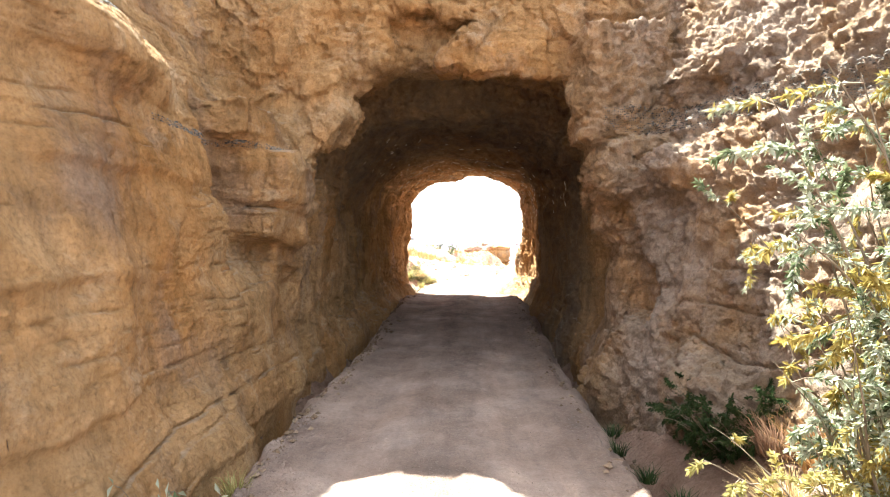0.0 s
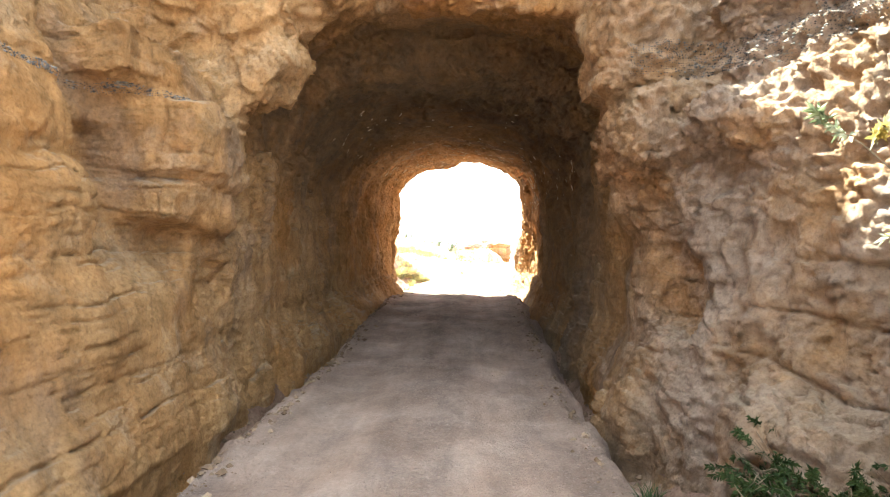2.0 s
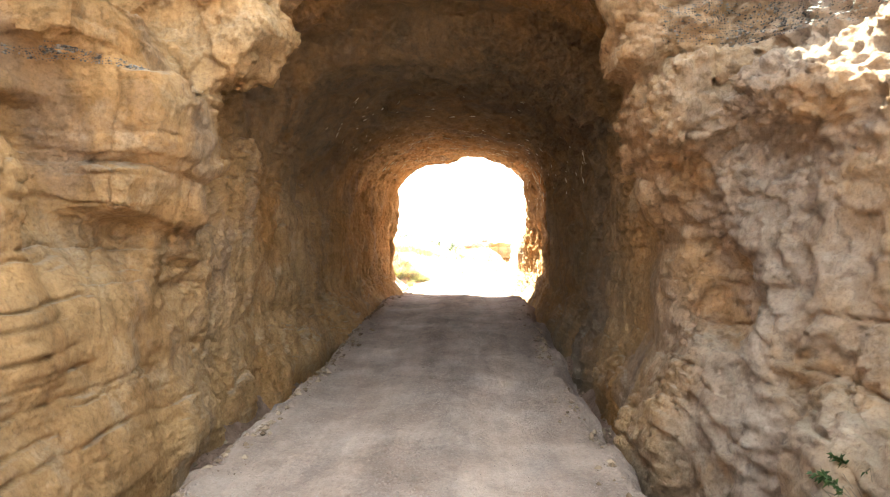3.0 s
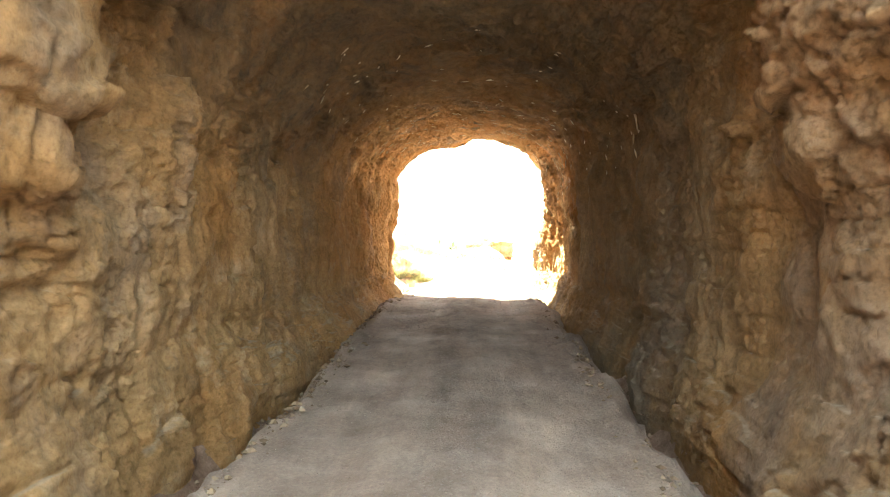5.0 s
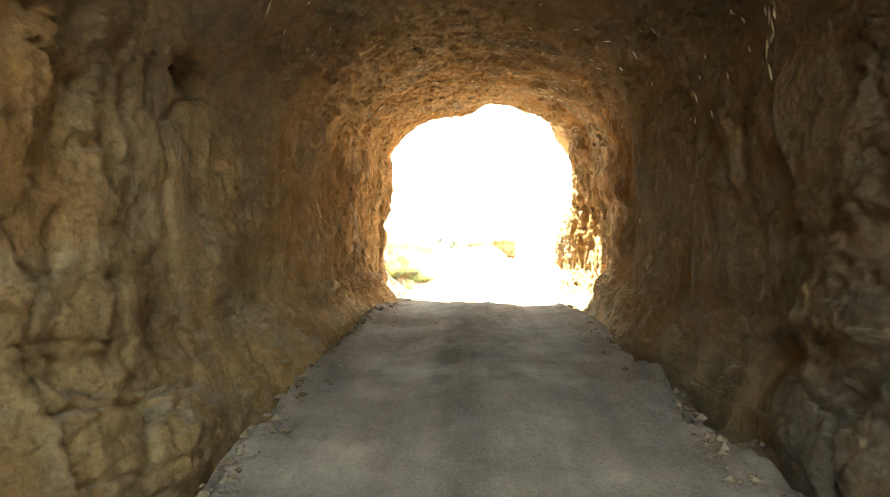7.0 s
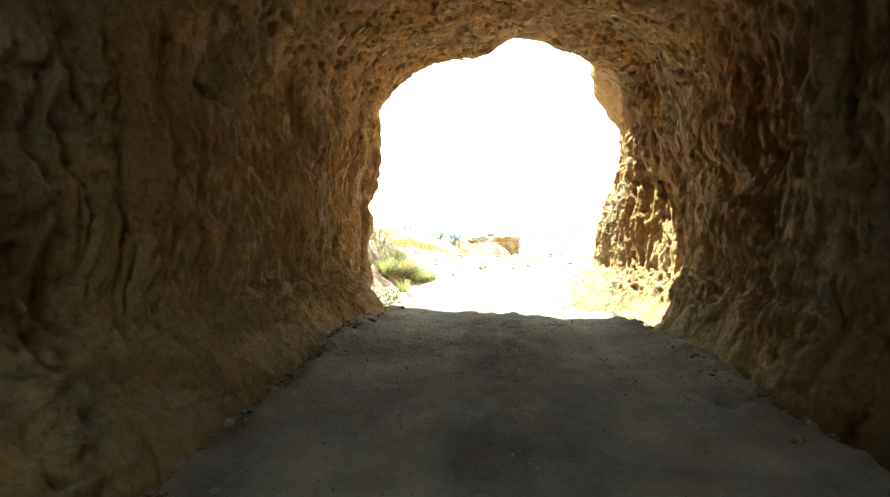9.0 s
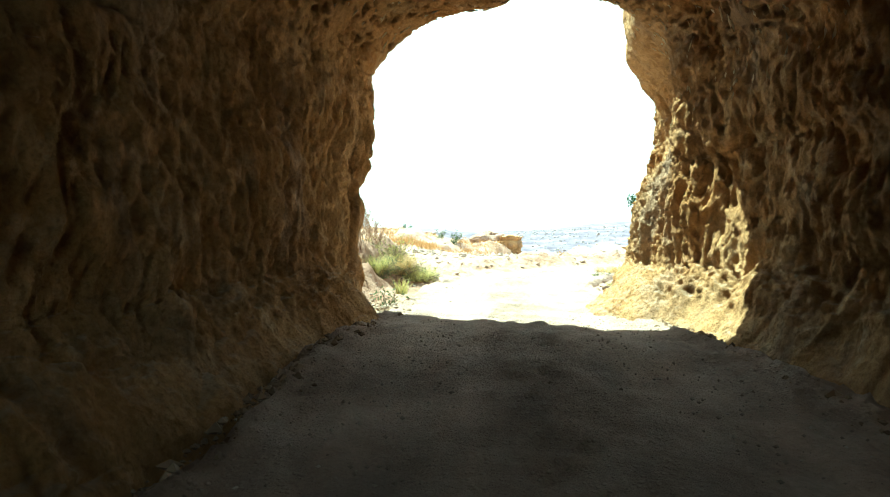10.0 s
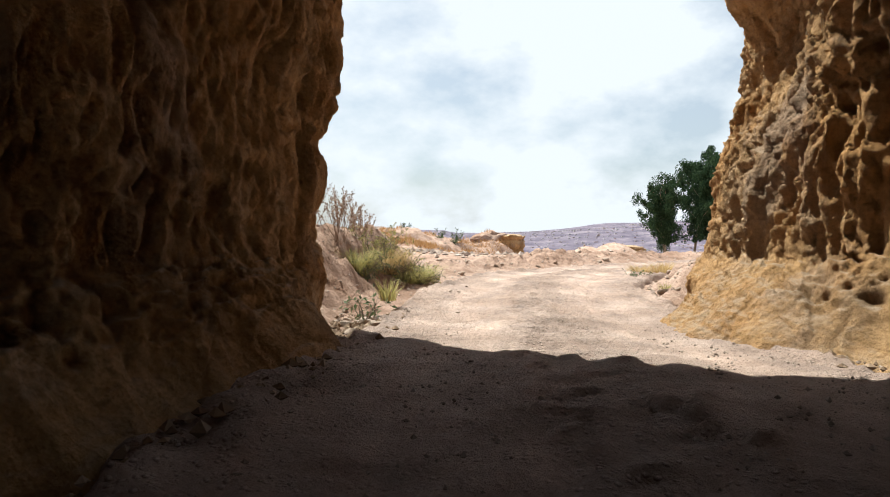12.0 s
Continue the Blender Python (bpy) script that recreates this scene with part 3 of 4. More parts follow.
    d -= 0.030 * crack(up * 3.1 + 0.4, 0.04) * step(0.35, 0.6, vnoise(v * np.array([1.1, 1.1, 0.6]) + 37)) * near * step(0.5, 0.9, z)
    # thin beds at the foot of the walls
    ph = ((z - 0.05 * x + 0.04 * fbm(v * 2.2, 2)) * 8.0) % 1.0
    d += 0.026 * (step(0.0, 0.15, ph) * (1 - ph)) * step(0.62, 0.3, z) * step(12, 9.5, y) * step(4.4, 5.2, y) * (0.5 + 0.5 * step(0.5, 0.0, x)) * step(-0.35, 0.15, vnoise(v * 1.1 + 90))
    # pick marks: steep gouges that run together into curtains on the walls, round pits in the vault
    pillar = step(12.5, 13.0, y) * step(1.6, 2.2, x)
    reach = far * (1 - 0.5 * outside) * (1 - 0.7 * pillar)
    wall = reach * low * step(0.15, 0.5, z) * (1 - pillar * step(1.0, 0.6, z))

    def gouges(k):
        a, r = scoops(warp[k] * np.array([6.2, 5.2, 1.7]) + 13)
        b, _ = scoops(warp[k] * np.array([13.0, 11.0, 4.5]) + 53)
        return 0.085 - 0.11 * a * (0.65 + 0.5 * r) - 0.055 * b + 0.03 * (ridged(v[k] * np.array([3.4, 3.4, 0.5]) + 3, 2) - 0.7)

    def pits(k):
        a, r = scoops(warp[k] * np.array([7.5, 6.5, 7.0]) + 23)
        b, r2 = scoops(warp[k] * np.array([13.0, 11.0, 12.0]) + 63)
        return 0.06 - 0.045 * a - 0.075 * a * a * (r > 0.25) - 0.02 * b - 0.04 * b * b * (r2 > 0.45)

    d += where(wall, gouges) + where(reach * high, pits)
    # dripping flutes on the crumbling lit rock at the far mouth
    lit = step(12.2, 12.9, y) * step(1.4, 2.1, x) * step(0.4, 0.8, z) * step(3.4, 2.6, z)
    d += where(lit, lambda k: 0.06 * (ridged(warp[k] * np.array([6.5, 5.5, 1.0]) + 43, 2) - 0.7) + 0.045 * facets(warp[k] * np.array([8.0, 7.0, 3.2]) + 47, 0.9)[0] + 0.026 * facets(warp[k] * np.array([19.0, 17.0, 13.0]) + 49, 0.9)[0])
    d += where(step(12.4, 12.9, y) * step(1.4, 2.1, x) * step(0.9, 0.5, z), lambda k: 0.032 * facets(warp[k] * np.array([6.0, 5.0, 8.0]) + 80, 0.8)[0] + 0.010 * (scoops(warp[k] * np.array([12.0, 10.0, 16.0]) + 81)[0] - 0.45))
    d += 0.007 * fbm(v * 12.0, 3) + 0.03 * fbm(v * 2.2 + 60, 2)
    return d


def build_rock():
    v, q = surface_net((-6.0, -4.6, -0.85), (6.0, 25.6, 8.8), 0.085)
    c = v[q].mean(1) / np.array([1, PACE, 1])
    keep = (c[:, 2] < 8.75) & (np.abs(c[:, 0]) < 5.95)
    q = q[keep]
    c = c[keep]
    fine = (c[:, 1] > 2.0) & (c[:, 1] < 15) & (c[:, 0] > -3.7) & (c[:, 0] < 4.4) & (c[:, 2] < 5.7) & (c[:, 2] > -0.3)
    rest = q[~fine]
    v, q = split_quads(*split_quads(v, q[fine]))
    q = np.concatenate([q, rest])
    n = normals(v, q)
    v = v + n * relief(v)[:, None]
    c = v[q].mean(1) / np.array([1, PACE, 1])
    inside = (c[:, 1] > 5.0) & (c[:, 1] < 14.3) & (c[:, 2] < 5.2) & (c[:, 0] > -2.9) & (c[:, 0] < 3.7)
    global CUT, CUT_N, SEAM, SEAM_N
    w = v / np.array([1, PACE, 1])
    pick = (w[:, 1] > 7.8) & (w[:, 1] < 13.2) & (v[:, 2] > 2.3) & ((v[:, 2] > 3.2) | (v[:, 0] > 1.8)) & (v[:, 2] < 4.6) & (np.abs(v[:, 0] - 0.5) < 3)
    CUT, CUT_N = v[pick], n[pick]
    band = v[:, 2] + 0.12 * v[:, 0] + 0.08 * vnoise(v * 1.2)
    pick = (((w[:, 1] < 5.1) & (w[:, 1] > 2.6) & (v[:, 0] > 1.9) & (v[:, 0] < 3.9) & (np.abs(band - 3.42) < 0.16))
            | ((w[:, 1] > 3.4) & (w[:, 1] < 5.3) & (v[:, 0] < -1.9) & (np.abs(v[:, 2] - 2.80) < 0.035))
            | ((w[:, 1] < 3.6) & (w[:, 1] > 2.2) & (v[:, 0] < -2.6) & (np.abs(v[:, 2] - 3.5) < 0.25) & (n[:, 2] > 0.4)))
    SEAM, SEAM_N = v[pick], n[pick]
    groups = {
        "ceiling": inside & (c[:, 2] > 2.95),
        "wall_west": inside & (c[:, 2] <= 2.95) & (c[:, 0] < 0.4),
        "wall_east": inside & (c[:, 2] <= 2.95) & (c[:, 0] >= 0.4),
        "cliff": ~inside,
    }
    labels = {
        "ceiling": "rough hewn ochre rock vault of the road tunnel",
        "wall_west": "fluted tan sandstone tunnel wall above the dirt road",
        "wall_east": "pick-marked tan sandstone tunnel wall above the dirt road",
        "cliff": "weathered ochre and grey sandstone cliff round the tunnel mouth",
    }
    for name, sel in groups.items():
        used, inv = np.unique(q[sel], return_inverse=True)
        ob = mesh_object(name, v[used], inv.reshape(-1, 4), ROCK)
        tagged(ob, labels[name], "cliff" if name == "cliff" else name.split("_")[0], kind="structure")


build_rock()


def spine_at(y):
    a = np.array(SPINE)
    return np.interp(y, a[:, 1], a[:, 0]), np.interp(y, a[:, 1], HALF)


def ridge(x, y, cx, cy, rx, ry, turn=0.0):
    ca, sa = math.cos(turn), math.sin(turn)
    u, w = (x - cx) * ca + (y - cy) * sa, -(x - cx) * sa + (y - cy) * ca
    return np.exp(-((u / rx) ** 2 + (w / ry) ** 2))


def spine_points():
    """The road's centre line, evenly stepped and smoothed, with its half width."""
    a = np.array(SPINE, float)
    run = np.concatenate([[0], np.cumsum(np.linalg.norm(np.diff(a, axis=0), axis=1))])
    t = np.arange(0, run[-1], 0.06)
    p = np.stack([np.interp(t, run, a[:, 0]), np.interp(t, run, a[:, 1]), np.interp(t, run, HALF)], 1)
    k = np.hanning(61)
    k /= k.sum()
    pad = np.pad(p, ((30, 30), (0, 0)), mode="edge")
    return np.stack([np.convolve(pad[:, c], k, "valid") for c in range(3)], 1)[30:-30]


PATH = spine_points()


def off_road(x, y):
    """Metres outside the road's edge, negative on it."""
    shape = x.shape
    q = PATH[::4]
    out = []
    for part_xy in np.array_split(np.stack([x.ravel(), y.ravel()], 1), max(1, x.size // 20000)):
        d = np.sqrt(((part_xy[:, None] - q[None, :, :2]) ** 2).sum(2))
        k = d.argmin(1)
        out.append(d[np.arange(len(k)), k] - q[k, 2])
    return np.concatenate(out).reshape(shape)


def ground_z(x, y):
    """The height of the land without the road's own surface."""
    x, y = np.asarray(x, float), np.asarray(y, float)
    p = np.stack([x.ravel(), y.ravel(), np.zeros(x.size)], 1)
    nz = lambda f, o=3, s=0: fbm(p * f + s, o).reshape(x.shape)
    off = off_road(x, y)
    h = road_z(y) - 0.06 + 0 * x
    far_y, y = y, y / PACE
    h = h - (0.38 + 0.08 * nz(1.3)) * np.exp(-((off - 0.27) / 0.22) ** 2) * step(13.6, 12.2, y) + 0.25 * step(0.6, 1.1, off) * step(14.5, 12, y)
    mid, _ = spine_at(far_y)
    rough, _ = facets(p * np.array([3.2, 3.2, 1]) + 5, 0.8)
    rough = rough.reshape(x.shape)
    # banks beyond the far mouth
    west = step(0.0, 1.1, off) * step(12.8, 13.6, y) * step(18.6, 16.8, y) * (x < mid)
    h = h + west * (0.10 + 0.75 * step(0.5, 1.5, off) + 0.10 * nz(1.6) + 0.05 * nz(5) + 0.10 * rough)
    east = step(0.0, 0.35, off) * step(13.4, 14.4, y) * step(24, 18.5, y) * (x > mid) * step(8.5, 5.5, x - 0.25 * (y - 16))
    h = h + east * (0.06 + 0.75 * np.clip(off - 0.35, 0, 2.6) + 0.10 * nz(1.8) + 0.05 * nz(5) + 0.10 * rough)
    # rubble along the outside of the bend
    along = np.exp(-((off - 1.6) / 1.0) ** 2) * step(17.6, 18.6, y + 0.1 * x) * step(-8, -3, x) * step(26, 10, x) * (y > 17)
    h = h + along * (x < mid + 3.5 * step(18, 22, y)) * (0.26 + 0.14 * nz(0.5, 2) + 0.08 * nz(1.7) + 0.06 * nz(5) + 0.08 * rough)
    h = h + 0.018 * nz(7, 3) * step(0.0, 0.25, off) * step(40, 25, y)
    # terrace and mounds
    h = h - 3.0 * step(26, 60, y) * step(-6, 8, x) - 3.2 * step(20, 60, y - 0.2 * x) * step(6, 30, x)
    h = h + (1.25 + 0.15 * nz(0.25)) * step(56, 61, y) * step(80, 72, y) * step(8, 2, x) + 3.4 * ridge(x, y, 6.4, 67, 3.0, 4) * (1 + 0.12 * nz(0.5)) + 0.5 * nz(0.5) * step(40, 55, y) * step(90, 75, y)
    h = h + 3.4 * ridge(x, y, 17, 52, 6, 4) * (1 + 0.3 * nz(0.3)) + 2.2 * ridge(x, y, 30, 62, 12, 6)
    h = h - 40 * step(150, 500, far_y) + 0.25 * nz(0.08, 3) * step(24, 40, y)
    h = h + (84 + 10 * nz(0.0021, 5, 3)) * step(700, 1700, far_y) * (0.62 + 0.5 * ridge(x, far_y, 780, 1700, 420, 3000) + 0.15 * ridge(x, far_y, -500, 1700, 300, 3000))
    return h


def axis_steps(lo, a, b, hi, cell, growth=1.13):
    mid = list(np.arange(a, b + 1e-6, cell))
    up, s = [], cell
    while (up[-1] if up else b) < hi:
        s *= growth
        up.append((up[-1] if up else b) + s)
    dn, s = [], cell
    while (dn[-1] if dn else a) > lo:
        s *= growth
        dn.append((dn[-1] if dn else a) - s)
    return np.array(dn[::-1] + mid + up)


def sheet(name, xs, ys, height, material):
    X, Y = np.meshgrid(xs, ys, indexing="ij")
    Z = height(X, Y)
    v = np.stack([X, Y, Z], -1).reshape(-1, 3)
    i = np.arange(X.size).reshape(X.shape)
    q = np.stack([i[:-1, :-1], i[1:, :-1], i[1:, 1:], i[:-1, 1:]], -1).reshape(-1, 4)
    return mesh_object(name, v, q, material)


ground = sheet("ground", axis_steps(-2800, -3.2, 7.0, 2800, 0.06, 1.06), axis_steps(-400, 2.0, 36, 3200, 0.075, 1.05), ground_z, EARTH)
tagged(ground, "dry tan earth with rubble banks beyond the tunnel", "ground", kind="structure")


def build_road():
    along = PATH[(PATH[:, 1] > -12) & (PATH[:, 0] < 20)]
    across = np.linspace(-1.12, 1.12, 66)
    d = np.gradient(along[:, :2], axis=0)
    d /= np.linalg.norm(d, axis=1, keepdims=True)
    side = np.stack([d[:, 1], -d[:, 0]], 1)
    xy = along[:, None, :2] + side[:, None, :] * (across[None, :, None] * along[:, None, 2:3])
    p = np.concatenate([xy, np.zeros((*xy.shape[:2], 1))], 2).reshape(-1, 3)
    u = np.broadcast_to(across, xy.shape[:2]).ravel()
    z = road_z(p[:, 1]) + 0.05 * (1 - u ** 2)
    z -= 0.035 * (np.exp(-((u + 0.48) / 0.17) ** 2) + np.exp(-((u - 0.48) / 0.17) ** 2))
    z += 0.014 * fbm(p * np.array([1.6, 0.5, 1]), 3) + 0.013 * fbm(p * np.array([5.5, 3.5, 1]), 3) + 0.013 * np.abs(fbm(p * 11, 2))
    lump, _ = facets(p * 8.0 + 4, 0.8)
    z += (0.018 + 0.014 * step(10, 14, p[:, 1])) * lump * (0.4 + 0.6 * step(0.3, 0.12, np.abs(u)) + 0.6 * step(0.65, 0.85, np.abs(u)))
    edge = np.abs(u) + 0.07 * fbm(p * np.array([1.0, 0.9, 1]) + 9, 2) + 0.05 * fbm(p * 3.6 + 19, 3)
    z -= 0.26 * step(0.93, 1.12, edge)
    z += 0.05 * np.exp(-((edge - 0.93) / 0.05) ** 2) * (0.5 + 0.8 * np.abs(fbm(p * 5, 2)))
    v = p.copy()
    v[:, 2] = z
    i = np.arange(len(p)).reshape(xy.shape[:2])
    q = np.stack([i[:-1, :-1], i[:-1, 1:], i[1:, 1:], i[1:, :-1]], -1).reshape(-1, 4)
    ob = mesh_object("road", v, q, ROAD)
    uv = np.stack([u, np.repeat(np.arange(xy.shape[0]) * 0.06, xy.shape[1])], 1)
    ob.data.uv_layers.new(name="lane").data.foreach_set("uv", uv[q.ravel()].astype(np.float32).ravel())
    tagged(ob, "dusty packed dirt road with worn wheel ruts", "road", kind="structure")


build_road()


def build_hill():
    """The rest of the hill, round the hewn passage."""
    xs, ys = np.arange(-50, 50.1, 0.7), np.arange(-27, 27.1, 0.8)
    X, Y = np.meshgrid(xs, ys, indexing="ij")
    p = np.stack([X.ravel(), Y.ravel(), 0 * X.ravel()], 1)
    Z = hill_z(X, Y) + (0.35 * fbm(p * 0.3, 4)).reshape(X.shape) - 0.5
    inside = (np.abs(X) < 4.9) & (Y > -4.4) & (Y < 25.2)
    gap = (np.abs(X) < 5.6) & (Y <= -4.4)
    v = np.stack([X, Y, Z], -1).reshape(-1, 3)
    i = np.arange(X.size).reshape(X.shape)
    q = np.stack([i[:-1, :-1], i[1:, :-1], i[1:, 1:], i[:-1, 1:]], -1).reshape(-1, 4)
    bad = (inside | gap).ravel()
    q = q[~bad[q].any(1)]
    tagged(mesh_object("hillside", v, q, ROCK), "bare tan sandstone hill above the road tunnel", "hill", kind="structure")


build_hill()


# ---- small stuff: materials ----
def leaf_material(name, c0, c1, rough=0.55, through=0.35):
    m = Nodes(name, rough, 0.2)
    base = m.ramp(m.island(), [(0.0, c0), (1.0, c1)])
    base = m.mix(0.35, base, m.ramp(m.noise(25, 3), [(0.3, 0.65), (0.7, 1.2)]), "MULTIPLY")
    m.done(base)
    t = m.n.new("ShaderNodeBsdfTranslucent")
    mixer = m.n.new("ShaderNodeMixShader")
    m.l.new(base, t.inputs["Color"])
    mixer.inputs[0].default_value = through
    m.l.new(m.out.outputs[0], mixer.inputs[1])
    m.l.new(t.outputs[0], mixer.inputs[2])
    m.l.new(mixer.outputs[0], m.n["Material Output"].inputs["Surface"])
    return m.mat


def bark_material():
    m = Nodes("bark", 0.9, 0.2)
    base = m.ramp(m.noise(9, 5, 0.6, m.at((1, 1, 0.2))), [(0.3, (0.10, 0.075, 0.05)), (0.7, (0.26, 0.21, 0.16))])
    return m.done(base, m.bump(m.noise(30, 4, 0.6, m.at((1, 1, 0.2))), 0.5, 0.02))


def stone_material():
    m = Nodes("loose_stone", 0.9, 0.2)
    base = m.ramp(m.random(), [(0.0, (0.19, 0.142, 0.11)), (0.5, (0.29, 0.222, 0.175)), (1.0, (0.42, 0.335, 0.275))])
    base = m.mix(0.5, base, m.ramp(m.noise(14, 6, 0.7), [(0.3, 0.6), (0.7, 1.25)]), "MULTIPLY")
    return m.done(base, m.bump(m.noise(28, 6, 0.7), 0.5, 0.02))


def gravel_material(name="gravel", dark=(0.20, 0.150, 0.120), mid=(0.31, 0.240, 0.20), light=(0.46, 0.38, 0.33)):
    m = Nodes(name, 0.9, 0.2)
    base = m.ramp(m.island(), [(0.0, dark), (0.6, mid), (1.0, light)])
    return m.done(base, m.bump(m.noise(60, 4, 0.7), 0.4, 0.01))


def scar_material():
    m = Nodes("fresh_cut_rock", 0.7, 0.3)
    return m.done(m.ramp(m.island(), [(0.0, (0.45, 0.34, 0.22)), (1.0, (0.75, 0.68, 0.55))]))


CRUMBS = gravel_material("rock_crumbs", (0.13, 0.085, 0.055), (0.22, 0.15, 0.10), (0.33, 0.24, 0.17))
BARK, STONE, GRAVEL, SCAR = bark_material(), stone_material(), gravel_material(), scar_material()
GREEN = leaf_material("grey_green_leaf", (0.07, 0.10, 0.045), (0.19, 0.215, 0.12))
PALE = leaf_material("silver_leaf", (0.27, 0.30, 0.21), (0.48, 0.49, 0.39))
YELLOW = leaf_material("yellowing_leaf", (0.27, 0.205, 0.05), (0.42, 0.335, 0.11))
DARK = leaf_material("dark_leaf", (0.022, 0.045, 0.014), (0.06, 0.09, 0.03))
STRAW = leaf_material("dry_grass", (0.36, 0.24, 0.10), (0.55, 0.42, 0.22))
RUST = leaf_material("rusty_dry_grass", (0.30, 0.15, 0.06), (0.42, 0.25, 0.11))
SAGE = leaf_material("yellow_green_grass", (0.24, 0.22, 0.07), (0.50, 0.43, 0.19))
GUM = leaf_material("gum_leaf", (0.014, 0.036, 0.016), (0.055, 0.09, 0.036), 0.8, 0.25)
SEED = leaf_material("seed_head", (0.16, 0.09, 0.06), (0.30, 0.19, 0.13))


# ---- plants ----
def unit(a):
    return a / np.maximum(np.linalg.norm(a, axis=-1, keepdims=True), 1e-9)


def leaf_mesh(name, at, way, length, width, material, parent, rng, label=""):
    """Many pointed leaves, each of two folded halves, at points and along directions."""
    n = len(at)
    way = unit(way)
    side = unit(np.cross(way, rng.normal(size=(n, 3))))
    up = np.cross(side, way)
    L, W = np.broadcast_to(length, n)[:, None], np.broadcast_to(width, n)[:, None]
    droop = -0.25 * L * np.array([0, 0, 1.0])
    a, t = at, at + way * L + droop * rng.rand(n, 1)
    m = at + way * L * 0.45
    l, r = m + side * W + up * W * 0.5, m - side * W + up * W * 0.5
    v = np.stack([a, l, t, r], 1).reshape(-1, 3)
    q = np.arange(4 * n).reshape(n, 4)
    tri = np.concatenate([q[:, [0, 1, 2]], q[:, [0, 2, 3]]])
    return mesh_object(name, v, tri, material, parent, label, smooth=False)


def tube_mesh(name, lines, material, parent, sides=5, label=""):
    """Tapered bent tubes: each line is an array of x, y, z, radius."""
    vs, qs, base = [], [], 0
    for ln in lines:
        ln = np.asarray(ln, float)
        d = unit(np.gradient(ln[:, :3], axis=0))
        ref = np.array([1.0, 0.2, 0.1])
        u = unit(np.cross(d, ref))
        w = np.cross(d, u)
        ang = np.arange(sides) * 2 * math.pi / sides
        ring = ln[:, None, :3] + ln[:, None, 3:4] * (np.cos(ang)[None, :, None] * u[:, None] + np.sin(ang)[None, :, None] * w[:, None])
        vs.append(ring.reshape(-1, 3))
        for k in range(len(ln) - 1):
            for j in range(sides):
                j2 = (j + 1) % sides
                qs.append((base + k * sides + j, base + k * sides + j2, base + (k + 1) * sides + j2, base + (k + 1) * sides + j))
        base += len(ln) * sides
    return mesh_object(name, np.concatenate(vs), qs, material, parent, label)


def bent_line(p0, way, length, radius, rng, bend=0.25, droop=0.0, n=7):
    p, d, out = np.array(p0, float), unit(np.array(way, float)), []
    for k in range(n):
        out.append((*p, radius * (1 - 0.85 * k / (n - 1))))
        d = unit(d + rng.normal(size=3) * bend / n * 2 - np.array([0, 0, droop / n]))
        p = p + d * length / (n - 1)
    return np.array(out)


def base_of(name, place, label, category, group=""):
    ob = new(name)
    ob.location = (place[0], place[1] * PACE, place[2])
    ob.empty_display_size = 0.1
    return tagged(ob, label, category, group)


def shrub(name, place, label, height, spread, stems, leaves, size, mats, seed, lean=(0, 0), category="shrub", droop=0.5, bare=0.25):
    """A shrub of thin arching stems with twigs and clusters of leaves."""
    rng = np.random.RandomState(seed)
    thing = base_of(name, place, label, category)
    lines, at, way = [], [], []
    for k in range(stems):
        a = rng.rand() * 6.283
        w = np.array([math.cos(a) * spread + lean[0], math.sin(a) * spread + lean[1], height * (0.7 + 0.3 * rng.rand())])
        ln = bent_line((0.05 * math.cos(a), 0.05 * math.sin(a), -0.05), w, np.linalg.norm(w), 0.006 + 0.006 * height, rng, 0.35, droop, 9)
        lines.append(ln)
        for j in range(int(5 + 3 * height)):
            f = bare + (1 - bare) * rng.rand()
            i = min(int(f * 8), 7)
            p = ln[i, :3] + (ln[i + 1, :3] - ln[i, :3]) * (f * 8 - i)
            tw = bent_line(p, rng.normal(size=3) + (0, 0, 0.3), (0.16 + 0.22 * rng.rand()) * min(1.2, 0.4 + 0.4 * height), 0.004, rng, 0.4, 0.5, 5)
            lines.append(tw)
            for g in range(max(1, leaves // (stems * 10))):
                f2 = 0.25 + 0.75 * rng.rand()
                i2 = min(int(f2 * 4), 3)
                at.append(tw[i2, :3] + (tw[i2 + 1, :3] - tw[i2, :3]) * (f2 * 4 - i2))
                way.append(unit(tw[i2 + 1, :3] - tw[i2, :3]) + rng.normal(size=3) * 0.75 + (0, 0, -0.15))
    tube_mesh("stemwork", lines, BARK, thing, 4)
    at, way = np.array(at), np.array(way)
    # clusters keep one colour
    tone = vnoise(at * 3.2 + seed) * 0.5 + 0.5 + rng.normal(size=len(at)) * 0.12
    order = np.clip((tone * len(mats)).astype(int), 0, len(mats) - 1)
    for k, (mat, nm) in enumerate(mats):
        sel = order == k
        if sel.sum():
            n = sel.sum()
            tagged(leaf_mesh(nm, at[sel], way[sel], size * (0.6 + 0.7 * rng.rand(n)), size * 0.17 * (0.7 + 0.6 * rng.rand(n)), mat, thing, rng), kind="stuff")
    return thing


